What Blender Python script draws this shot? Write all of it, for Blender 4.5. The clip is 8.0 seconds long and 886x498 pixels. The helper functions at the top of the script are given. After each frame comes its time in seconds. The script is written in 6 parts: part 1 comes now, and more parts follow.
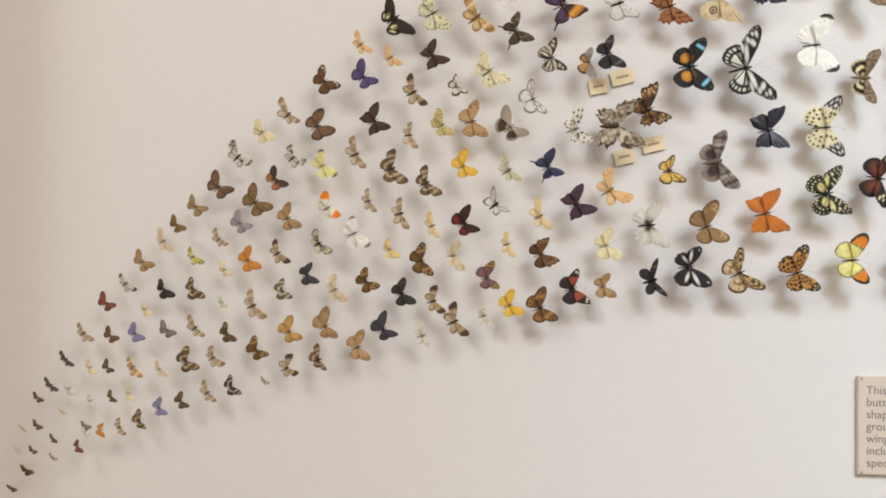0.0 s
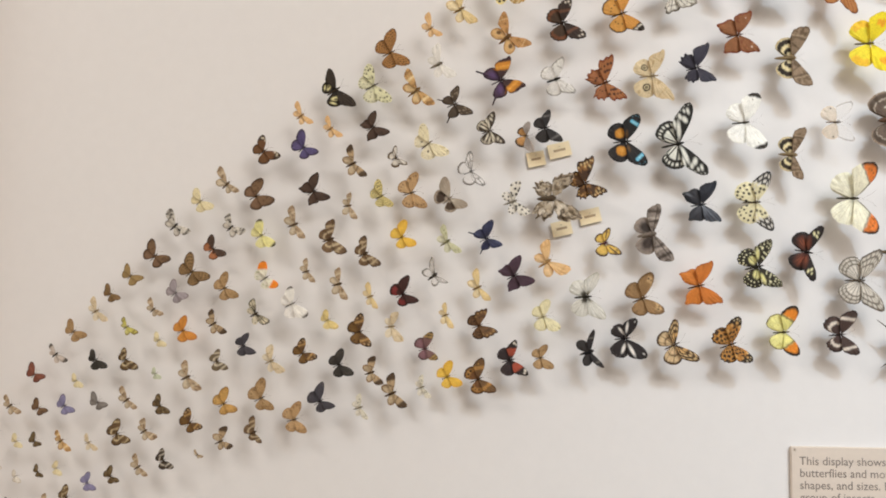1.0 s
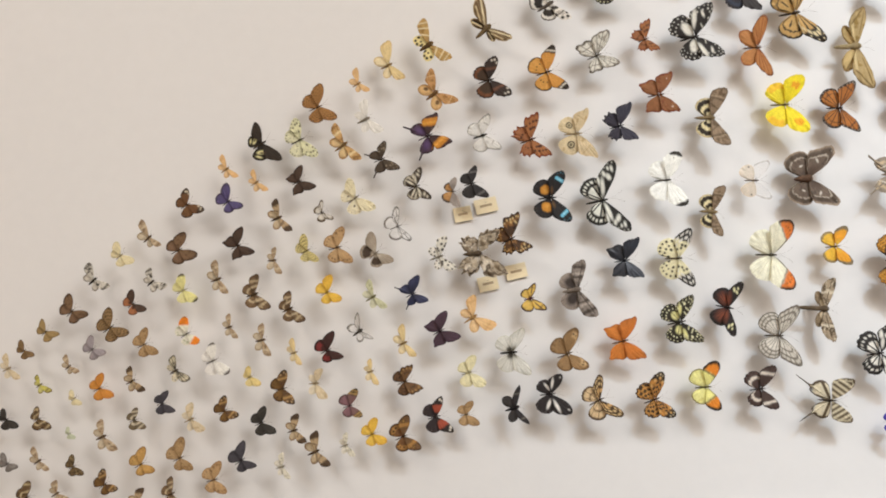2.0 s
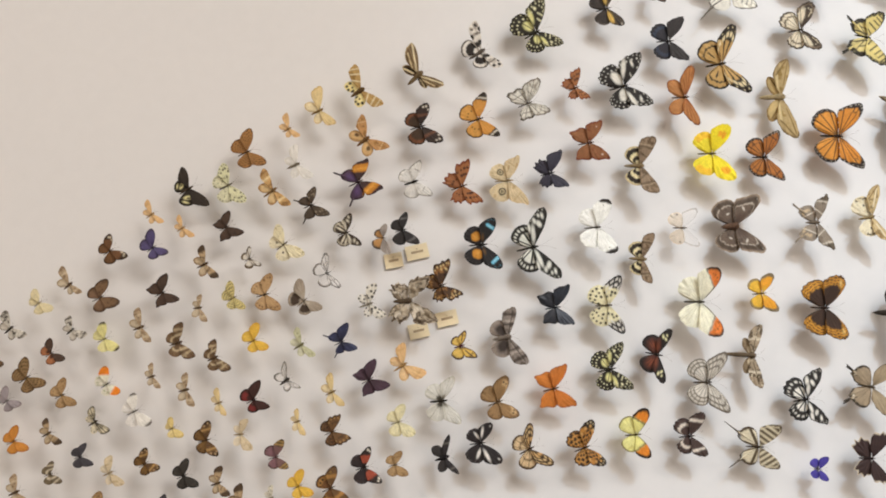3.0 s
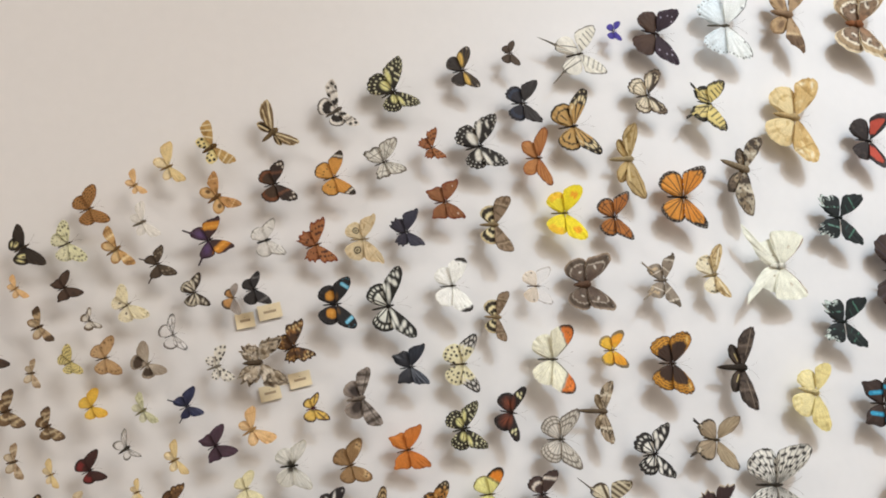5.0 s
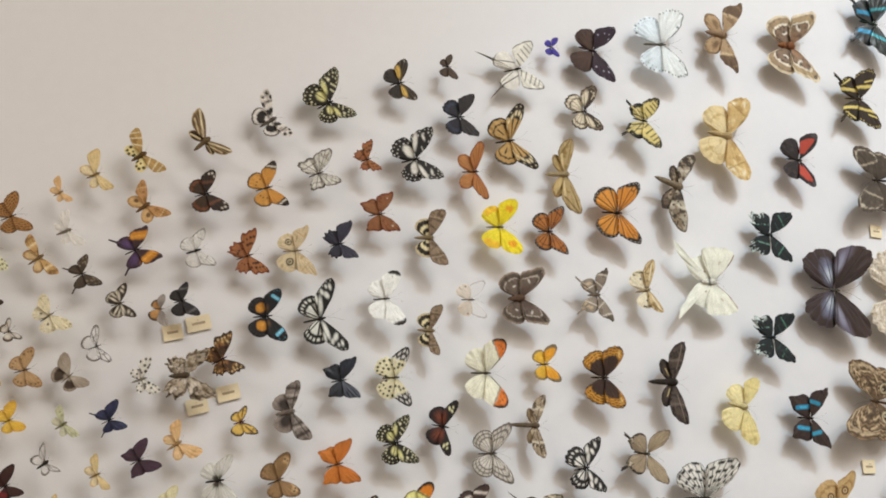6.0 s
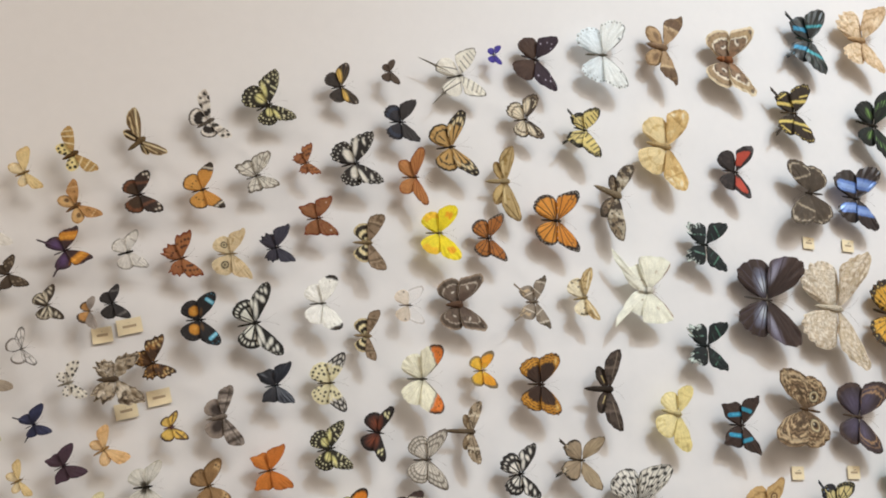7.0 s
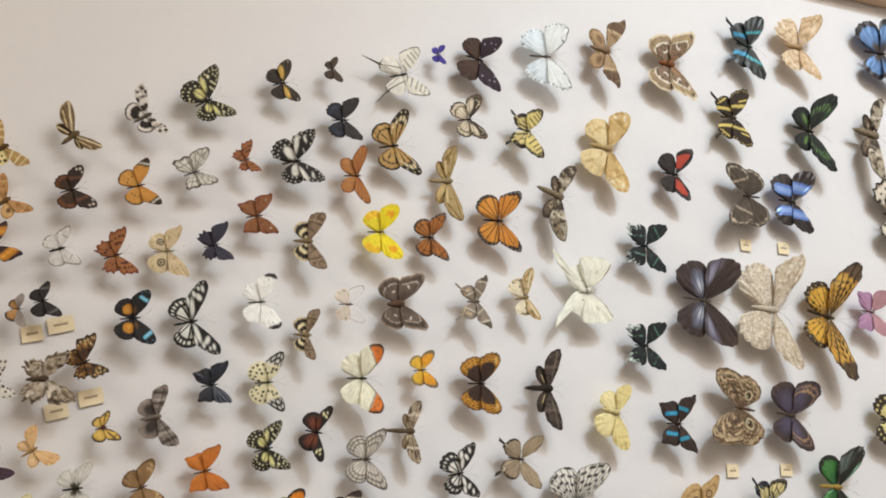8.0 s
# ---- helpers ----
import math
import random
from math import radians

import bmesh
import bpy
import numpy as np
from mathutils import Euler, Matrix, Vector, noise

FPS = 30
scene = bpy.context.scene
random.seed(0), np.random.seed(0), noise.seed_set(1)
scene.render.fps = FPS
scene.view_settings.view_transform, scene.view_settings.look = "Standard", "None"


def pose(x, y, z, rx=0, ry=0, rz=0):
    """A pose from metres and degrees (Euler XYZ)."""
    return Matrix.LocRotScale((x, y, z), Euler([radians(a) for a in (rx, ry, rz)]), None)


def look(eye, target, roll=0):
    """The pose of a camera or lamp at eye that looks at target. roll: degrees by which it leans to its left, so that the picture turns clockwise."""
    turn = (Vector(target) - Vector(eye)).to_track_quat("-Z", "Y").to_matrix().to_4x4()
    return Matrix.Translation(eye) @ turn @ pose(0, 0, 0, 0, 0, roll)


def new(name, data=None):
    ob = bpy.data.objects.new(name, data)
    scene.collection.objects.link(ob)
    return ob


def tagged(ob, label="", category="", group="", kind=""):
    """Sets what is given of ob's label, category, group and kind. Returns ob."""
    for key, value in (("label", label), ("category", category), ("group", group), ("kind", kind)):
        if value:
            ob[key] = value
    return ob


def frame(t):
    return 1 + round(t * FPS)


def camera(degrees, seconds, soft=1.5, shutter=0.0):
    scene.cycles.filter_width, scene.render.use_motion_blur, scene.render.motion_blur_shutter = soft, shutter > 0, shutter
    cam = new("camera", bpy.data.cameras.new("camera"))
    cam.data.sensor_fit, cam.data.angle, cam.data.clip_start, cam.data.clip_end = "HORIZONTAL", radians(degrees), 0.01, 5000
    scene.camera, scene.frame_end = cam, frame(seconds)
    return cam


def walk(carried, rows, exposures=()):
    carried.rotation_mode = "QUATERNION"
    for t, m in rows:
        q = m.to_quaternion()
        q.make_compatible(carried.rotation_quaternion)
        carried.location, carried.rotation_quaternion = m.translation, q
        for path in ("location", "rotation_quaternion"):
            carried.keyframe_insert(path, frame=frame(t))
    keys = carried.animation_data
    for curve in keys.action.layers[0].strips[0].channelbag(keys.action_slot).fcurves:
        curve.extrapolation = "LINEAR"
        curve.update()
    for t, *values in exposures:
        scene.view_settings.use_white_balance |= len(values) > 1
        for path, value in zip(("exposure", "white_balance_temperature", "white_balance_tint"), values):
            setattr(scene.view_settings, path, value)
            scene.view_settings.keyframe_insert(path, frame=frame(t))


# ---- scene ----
cam = camera(54.5, 8.0, soft=1.85)
walk(cam, [
    (0.0, pose(-0.2960, -1.2434, 1.1878, 91.924, -0.906, 2.608)),
    (0.5, pose(-0.2826, -1.2454, 1.2026, 93.693, -1.133, 1.472)),
    (1.0, pose(-0.2675, -1.2467, 1.2202, 95.207, -1.016, -0.160)),
    (1.5, pose(-0.2496, -1.2471, 1.2318, 96.603, -0.860, -1.762)),
    (2.0, pose(-0.2332, -1.2472, 1.2463, 97.778, -0.810, -3.490)),
    (3.5, pose(-0.1747, -1.2455, 1.2803, 100.933, -0.136, -7.911)),
    (4.0, pose(-0.1582, -1.2486, 1.2855, 102.010, 0.393, -9.761)),
    (4.5, pose(-0.1457, -1.2513, 1.2916, 102.439, 0.698, -11.431)),
    (6.0, pose(-0.0991, -1.2584, 1.3005, 103.347, 0.807, -16.084)),
    (6.5, pose(-0.0848, -1.2622, 1.3009, 103.712, 0.811, -17.520)),
    (7.0, pose(-0.0749, -1.2647, 1.3013, 103.644, 0.695, -19.212)),
    (7.5, pose(-0.0660, -1.2687, 1.3008, 103.623, 0.662, -20.881)),
    (8.0, pose(-0.0553, -1.2711, 1.3028, 103.489, 0.942, -22.277)),
], [(0.0, 0.0, 6030, 7.5), (2.0, -0.02, 6080, 7.5), (3.5, -0.11, 6120, 8.5), (4.5, -0.12, 6070, 8.0), (6.0, -0.32, 6090, 7.5), (8.0, -0.32, 6210, 8.5)])

# ---- light: a gallery spot, two unseen diffuse fill panels added, an added ambient fill ----
world = bpy.data.worlds.new("ambient_fill")
scene.world = world
world.use_nodes = True
# even warm background light, added to lift the shadows
world.node_tree.nodes["Background"].inputs[0].default_value = (1.0, 0.94, 0.88, 1)
world.node_tree.nodes["Background"].inputs[1].default_value = 0.34


def spot(x, y, z, tx, tz, watts, cone, radius, colour):
    data = bpy.data.lights.new("gallery_spot", "SPOT")
    data.energy, data.spot_size, data.spot_blend, data.shadow_soft_size, data.color = watts, radians(cone), 0.9, radius, colour
    ob = new("gallery_spot", data)
    ob.matrix_world = look((x, y, z), (tx, 0, tz))


def fill_panel(x, y, z, sx, sy, watts, colour):
    data = bpy.data.lights.new("fill_panel_light", "AREA")
    data.shape, data.size, data.size_y, data.energy, data.color = "RECTANGLE", sx, sy, watts, colour
    ob = new("fill_panel_light", data)
    ob.location = (x, y, z)


spot(1.6, -2.8, 4.6, 1.45, 1.05, 300, 50, 0.14, (0.77, 1.0, 1.19))
# unseen fill panel, added to lighten the shadows of the spot
fill_panel(1.9, -3.0, 4.1, 3.2, 2.0, 206, (1.0, 0.925, 0.845))
# unseen fill added at the left, so the case side shades the board
fill_panel(-2.3, -1.9, 3.2, 1.2, 1.2, 47, (1.0, 0.90, 0.80))


# ---- materials ----
def rgb(code):
    c = [int(code[i:i + 2], 16) / 255 for i in (0, 2, 4)]
    c = np.array([v / 12.92 if v <= 0.04045 else ((v + 0.055) / 1.055) ** 2.4 for v in c])
    return c


def material(name, code, rough=0.6, metal=0.0, grain=(40, 0.06), stain=(2.5, 0.04), bump=(120, 0.05), spec=0.5, stretch=(1, 1, 1)):
    """A painted, wooden or paper surface: fine grain, slow stains and a little relief."""
    m = bpy.data.materials.new(name)
    m.use_nodes = True
    nt = m.node_tree
    b = nt.nodes["Principled BSDF"]
    b.inputs["Roughness"].default_value, b.inputs["Metallic"].default_value = rough, metal
    b.inputs["Specular IOR Level"].default_value = spec
    tc, mp = nt.nodes.new("ShaderNodeTexCoord"), nt.nodes.new("ShaderNodeMapping")
    mp.inputs["Scale"].default_value = stretch
    nt.links.new(tc.outputs["Object"], mp.inputs["Vector"])
    colour = None
    base = rgb(code)
    for scale, amount in (stain, grain):
        n = nt.nodes.new("ShaderNodeTexNoise")
        n.inputs["Scale"].default_value, n.inputs["Detail"].default_value = scale, 5
        nt.links.new(mp.outputs[0], n.inputs["Vector"])
        mix = nt.nodes.new("ShaderNodeMix")
        mix.data_type, mix.blend_type = "RGBA", "MULTIPLY"
        mix.inputs[0].default_value = 1.0
        ramp = nt.nodes.new("ShaderNodeMapRange")
        ramp.inputs[1].default_value, ramp.inputs[2].default_value = 0.3, 0.7
        ramp.inputs[3].default_value, ramp.inputs[4].default_value = 1 - amount, 1 + amount * 0.5
        nt.links.new(n.outputs[0], ramp.inputs[0])
        if colour is None:
            mix.inputs[6].default_value = (*base, 1)
        else:
            nt.links.new(colour, mix.inputs[6])
        nt.links.new(ramp.outputs[0], mix.inputs[7])
        colour = mix.outputs[2]
    nt.links.new(colour, b.inputs["Base Color"])
    n = nt.nodes.new("ShaderNodeTexNoise")
    n.inputs["Scale"].default_value = bump[0]
    nt.links.new(mp.outputs[0], n.inputs["Vector"])
    bp = nt.nodes.new("ShaderNodeBump")
    bp.inputs["Strength"].default_value, bp.inputs["Distance"].default_value = bump[1], 0.002
    nt.links.new(n.outputs[0], bp.inputs["Height"])
    nt.links.new(bp.outputs[0], b.inputs["Normal"])
    return m


def wing_material(name, rough, metal, through_light, clear=0.0, spec=0.3):
    """Scaled wing membrane: the pattern is an attribute of the mesh, with powdery grain and some light shining through."""
    m = bpy.data.materials.new(name)
    m.use_nodes = True
    nt = m.node_tree
    b, out = nt.nodes["Principled BSDF"], nt.nodes["Material Output"]
    at = nt.nodes.new("ShaderNodeAttribute")
    at.attribute_name = "pattern"
    tc = nt.nodes.new("ShaderNodeTexCoord")
    n = nt.nodes.new("ShaderNodeTexNoise")
    n.inputs["Scale"].default_value, n.inputs["Detail"].default_value = 700, 3
    nt.links.new(tc.outputs["Object"], n.inputs["Vector"])
    ramp = nt.nodes.new("ShaderNodeMapRange")
    ramp.inputs[1].default_value, ramp.inputs[2].default_value = 0.3, 0.7
    ramp.inputs[3].default_value, ramp.inputs[4].default_value = 0.88, 1.1
    nt.links.new(n.outputs[0], ramp.inputs[0])
    mix = nt.nodes.new("ShaderNodeMix")
    mix.data_type, mix.blend_type = "RGBA", "MULTIPLY"
    mix.inputs[0].default_value = 1.0
    nt.links.new(at.outputs["Color"], mix.inputs[6])
    nt.links.new(ramp.outputs[0], mix.inputs[7])
    nt.links.new(mix.outputs[2], b.inputs["Base Color"])
    b.inputs["Roughness"].default_value, b.inputs["Metallic"].default_value = rough, metal
    b.inputs["Specular IOR Level"].default_value = spec
    bp = nt.nodes.new("ShaderNodeBump")
    bp.inputs["Strength"].default_value, bp.inputs["Distance"].default_value = 0.25, 0.0006
    nt.links.new(n.outputs[0], bp.inputs["Height"])
    nt.links.new(bp.outputs[0], b.inputs["Normal"])
    tr = nt.nodes.new("ShaderNodeBsdfTranslucent")
    nt.links.new(mix.outputs[2], tr.inputs["Color"])
    ms = nt.nodes.new("ShaderNodeMixShader")
    ms.inputs[0].default_value = through_light
    nt.links.new(b.outputs[0], ms.inputs[1])
    nt.links.new(tr.outputs[0], ms.inputs[2])
    last = ms
    if clear:
        tp, m2 = nt.nodes.new("ShaderNodeBsdfTransparent"), nt.nodes.new("ShaderNodeMixShader")
        inv = nt.nodes.new("ShaderNodeMath")
        inv.operation, inv.inputs[0].default_value = "SUBTRACT", 1.0
        nt.links.new(at.outputs["Alpha"], inv.inputs[1])
        nt.links.new(inv.outputs[0], m2.inputs[0])
        nt.links.new(ms.outputs[0], m2.inputs[1])
        nt.links.new(tp.outputs[0], m2.inputs[2])
        last = m2
    nt.links.new(last.outputs[0], out.inputs["Surface"])
    return m


WING = wing_material("wing_scales", 0.75, 0.0, 0.1)
WING_GLOSS = wing_material("wing_iridescent", 0.38, 0.25, 0.05, spec=0.5)
WING_CLEAR = wing_material("wing_membrane", 0.45, 0.0, 0.15, clear=1.0, spec=0.5)
BOARD = material("white_board_paint", "e2e0df", 0.62, grain=(60, 0.012), stain=(1.2, 0.02), bump=(300, 0.03), spec=0.3)
WOOD = material("tan_case_wood", "d6b594", 0.45, grain=(30, 0.12), stain=(3, 0.08), bump=(60, 0.08), stretch=(8, 8, 0.6))
PANEL = material("beige_label_card", "d6cabd", 0.6, grain=(200, 0.02), stain=(6, 0.025), bump=(400, 0.02))
INK = material("grey_ink", "8a817a", 0.7)
CARD = material("cream_data_card", "efdfba", 0.75, grain=(300, 0.05), stain=(30, 0.06))
PENCIL = material("brown_ink", "b39e80", 0.8)
PIN = material("black_pin_steel", "3a3836", 0.3, 0.8)
SCREW = material("screw_steel", "b8aca0", 0.45, 0.35)
PLASTER = material("gallery_plaster", "cfc5ba", 0.85, stain=(0.8, 0.05))
CEIL = material("ceiling_paint", "dedad4", 0.9)
CARPET = material("grey_carpet", "6a645e", 0.95, grain=(300, 0.3), stain=(2, 0.15), bump=(300, 0.4))
BODY = {}


def body_material(code):
    if code not in BODY:
        BODY[code] = material("furry_body", code, 0.9, grain=(900, 0.35), stain=(200, 0.25), bump=(1500, 0.8), spec=0.2)
    return BODY[code]


# ---- mesh helpers ----
def mesh_object(name, verts, faces, mat, parent=None, smooth=True):
    me = bpy.data.meshes.new(name)
    me.from_pydata(verts, [], faces)
    me.materials.append(mat)
    me.polygons.foreach_set("use_smooth", [smooth] * len(me.polygons))
    ob = new(name, me)
    ob.parent = parent
    return ob


def part(name, bm, mat, parent, label=""):
    me = bpy.data.meshes.new(name)
    bm.to_mesh(me)
    bm.free()
    me.materials.append(mat)
    ob = new(name, me)
    ob.parent = parent
    return tagged(ob, label) if label else ob


def box(x0, x1, y0, y1, z0, z1, bevel=0.0):
    bm = bmesh.new()
    bmesh.ops.create_cube(bm, size=1, matrix=Matrix.Translation(((x0 + x1) / 2, (y0 + y1) / 2, (z0 + z1) / 2)) @ Matrix.Diagonal((x1 - x0, y1 - y0, z1 - z0, 1)))
    if bevel:
        bmesh.ops.bevel(bm, geom=bm.edges[:], offset=bevel, segments=2, affect="EDGES")
    return bm


# ---- setting: gallery room and the shallow display case ----
WALL_Y, BOARD_Y = 0.075, 0.028
LEFT, RIGHT, TOP, BOTTOM, LIP = -1.05, 2.35, 2.307, 0.55, -0.13


def setting(name, bm, mat, label, category):
    return tagged(part(name, bm, mat, None), label, category, kind="structure")


setting("wall_north", box(-3.5, 4.5, WALL_Y, WALL_Y + 0.12, 0, 5.0), PLASTER, "plain warm grey gallery wall behind the case", "wall")
setting("wall_south", box(-3.5, 4.5, -4.12, -4.0, 0, 5.0), PLASTER, "plain warm grey gallery wall", "wall")
setting("wall_west", box(-3.62, -3.5, -4.12, WALL_Y + 0.12, 0, 5.0), PLASTER, "plain warm grey gallery wall", "wall")
setting("wall_east", box(4.5, 4.62, -4.12, WALL_Y + 0.12, 0, 5.0), PLASTER, "plain warm grey gallery wall", "wall")
setting("floor", box(-3.62, 4.62, -4.12, WALL_Y + 0.12, -0.1, 0), CARPET, "dark grey carpeted gallery floor", "floor")
setting("ceiling", box(-3.62, 4.62, -4.12, WALL_Y + 0.12, 5.0, 5.1), CEIL, "plain off-white gallery ceiling", "ceiling")

case = tagged(new("display_case"), "shallow tan wooden display case with a white back board", "display case")
part("back_board", box(LEFT, RIGHT, BOARD_Y, WALL_Y - 0.003, BOTTOM, TOP + 0.02), BOARD, case, "matt white painted back board")
part("side_board", box(LEFT - 0.03, LEFT, LIP, WALL_Y - 0.003, BOTTOM - 0.03, TOP + 0.03, 0.002), WOOD, case, "tan wooden case side")
part("side_board", box(RIGHT, RIGHT + 0.03, LIP, WALL_Y - 0.003, BOTTOM - 0.03, TOP + 0.03, 0.002), WOOD, case)
part("top_board", box(LEFT + 0.001, RIGHT - 0.001, -0.008, BOARD_Y - 0.001, TOP, TOP + 0.03, 0.002), WOOD, case, "tan wooden top rail of the case")
part("bottom_board", box(LEFT + 0.001, RIGHT - 0.001, LIP, BOARD_Y - 0.001, BOTTOM - 0.03, BOTTOM, 0.002), WOOD, case)

# ---- wings: outlines (length along the wing, depth towards the tail), and pattern strokes ----
FORE = {
    "nymph": ((.35, -.11), (.62, -.15), (.85, -.12), (.97, -.04), (1, .05), (.95, .14), (.84, .24), (.7, .32), (.52, .37), (.34, .27), (.15, .13)),
    "plain": ((.35, -.1), (.62, -.13), (.86, -.11), (.98, -.05), (1, .03), (.92, .12), (.8, .22), (.66, .3), (.5, .35), (.34, .26), (.15, .12)),
    "pap": ((.35, -.1), (.62, -.13), (.86, -.1), (.97, -.04), (1, .04), (.91, .13), (.77, .23), (.63, .31), (.5, .35), (.34, .26), (.15, .12)),
    "pierid": ((.35, -.12), (.62, -.16), (.85, -.14), (.97, -.06), (1, .05), (.96, .16), (.87, .26), (.73, .35), (.55, .41), (.36, .3), (.15, .14)),
    "danaid": ((.35, -.11), (.62, -.15), (.86, -.12), (.98, -.05), (1, .03), (.93, .11), (.8, .2), (.66, .28), (.51, .34), (.35, .26), (.15, .12)),
    "helico": ((.5, -.12), (.82, -.14), (.97, -.08), (1.01, .01), (.95, .11), (.8, .19), (.62, .26), (.46, .29), (.28, .23), (.12, .13)),
    "moth": ((.35, -.07), (.62, -.09), (.85, -.08), (.97, -.02), (1, .05), (.93, .17), (.83, .28), (.7, .35), (.5, .32), (.3, .22), (.13, .12)),
    "sphinx": ((.5, -.05), (.83, -.05), (.98, .01), (.98, .05), (.86, .12), (.68, .19), (.48, .23), (.32, .22), (.22, .18), (.1, .1)),
    "silk": ((.35, -.11), (.62, -.15), (.86, -.13), (.98, -.06), (1, .05), (.91, .13), (.78, .21), (.66, .3), (.53, .37), (.36, .3), (.15, .17)),
    "leaf": ((.35, -.11), (.62, -.14), (.84, -.12), (.97, -.06), (1, .02), (.88, .09), (.8, .18), (.71, .27), (.55, .35), (.38, .28), (.17, .15)),
    "comma": ((.5, -.10), (.82, -.10), (.97, -.04), (1, .03), (.88, .1), (.87, .19), (.74, .25), (.72, .36), (.58, .4), (.36, .32), (.16, .18)),
    "oval": ((.5, -.14), (.75, -.12), (.92, -.05), (1, .03), (.93, .12), (.8, .2), (.62, .27), (.42, .28), (.25, .22), (.12, .12)),
    "wide": ((.5, -.11), (.82, -.13), (.97, -.08), (1, .02), (.93, .2), (.82, .38), (.72, .54), (.62, .62), (.36, .44), (.15, .22)),
    "hawk": ((.35, -.07), (.62, -.1), (.85, -.08), (.97, -.03), (1, .03), (.93, .14), (.82, .24), (.66, .3), (.5, .31), (.32, .24), (.15, .14)),
    "broad": ((.35, -.12), (.62, -.16), (.85, -.14), (.97, -.06), (1, .05), (.96, .16), (.88, .27), (.74, .37), (.57, .43), (.37, .31), (.15, .14)),
    "swallow": ((.35, -.12), (.62, -.15), (.85, -.12), (.97, -.04), (1, .05), (.93, .15), (.8, .25), (.66, .33), (.5, .37), (.34, .28), (.15, .13)),
}
HIND = {
    "round": ((.28, -.38), (.56, -.55), (.82, -.48), (.99, -.22), (1.01, .02), (.95, .22), (.78, .34), (.45, .27), (.15, .12)),
    "fan": ((.28, -.4), (.54, -.6), (.82, -.55), (1, -.28), (1.04, .0), (1.0, .22), (.8, .34), (.45, .25), (.15, .1)),
    "narrow": ((.3, -.2), (.6, -.28), (.86, -.2), (1, -.04), (.92, .12), (.7, .22), (.45, .22), (.25, .16), (.1, .08)),
    "small": ((.3, -.26), (.6, -.34), (.85, -.24), (1, 0), (.92, .2), (.7, .3), (.45, .28), (.25, .2), (.1, .1)),
    "tail": ((.3, -.36), (.54, -.47), (.77, -.4), (.93, -.18), (1.02, .02), (1.34, .08), (1.42, .13), (1.34, .16), (1.0, .13), (.9, .22), (.65, .24), (.35, .17), (.13, .08)),
    "longtail": ((.3, -.36), (.54, -.47), (.77, -.4), (.93, -.18), (1.01, .02), (1.5, .08), (1.72, .12), (1.5, .12), (1.0, .11), (.9, .22), (.65, .24), (.35, .17), (.13, .08)),
    "club": ((.3, -.42), (.56, -.56), (.82, -.47), (.97, -.22), (.99, -.02), (1.2, .03), (1.33, .02), (1.38, .09), (1.3, .14), (1.04, .11), (.94, .2), (.7, .3), (.38, .22), (.13, .1)),
    "point": ((.28, -.38), (.56, -.54), (.82, -.44), (.96, -.14), (1.16, .16), (.94, .24), (.74, .32), (.4, .25), (.14, .11)),
    "luna": ((.3, -.46), (.58, -.62), (.84, -.5), (1.0, -.22), (1.22, -.04), (1.55, -.06), (1.86, -.22), (1.92, -.17), (1.62, .03), (1.2, .11), (.88, .22), (.45, .26), (.15, .1)),
    "ragged": ((.3, -.32), (.6, -.45), (.78, -.3), (.94, -.26), (.88, -.06), (1.02, .04), (.88, .16), (.95, .3), (.7, .32), (.4, .3), (.15, .14)),
}


def mottle(u, v, cells, rng):
    """Even-grained blotches over the wing, two octaves, about 0 to 1."""
    total = 0
    for k, weight in ((1, 0.65), (2.1, 0.35)):
        a, b = (u + 0.4) * cells * k, (v + 0.9) * cells * k
        i, j = np.floor(a).astype(int), np.floor(b).astype(int)
        f, g = a - i, b - j
        f, g = f * f * (3 - 2 * f), g * g * (3 - 2 * g)
        t = rng.uniform(0, 1, (64, 64))
        h = lambda m, n: t[m % 64, n % 64]
        total = total + weight * ((h(i, j) * (1 - f) + h(i + 1, j) * f) * (1 - g) + (h(i, j + 1) * (1 - f) + h(i + 1, j + 1) * f) * g)
    return total


def ramp(a, lo, hi):
    return np.clip((a - lo) / (hi - lo + 1e-9), 0, 1)


def wobble(u, v, freq, seed):
    """Cheap smooth noise over the wing, 0 to 1."""
    s = np.sin(u * freq * 1.3 + seed) * np.cos(v * freq * 1.7 - seed * 2.1) + np.sin((u + v) * freq * 2.3 + seed * 1.7) * 0.7 + np.cos((u * 0.6 - v) * freq * 3.9 + seed * 0.9) * 0.5
    return 0.5 + s / 4.4


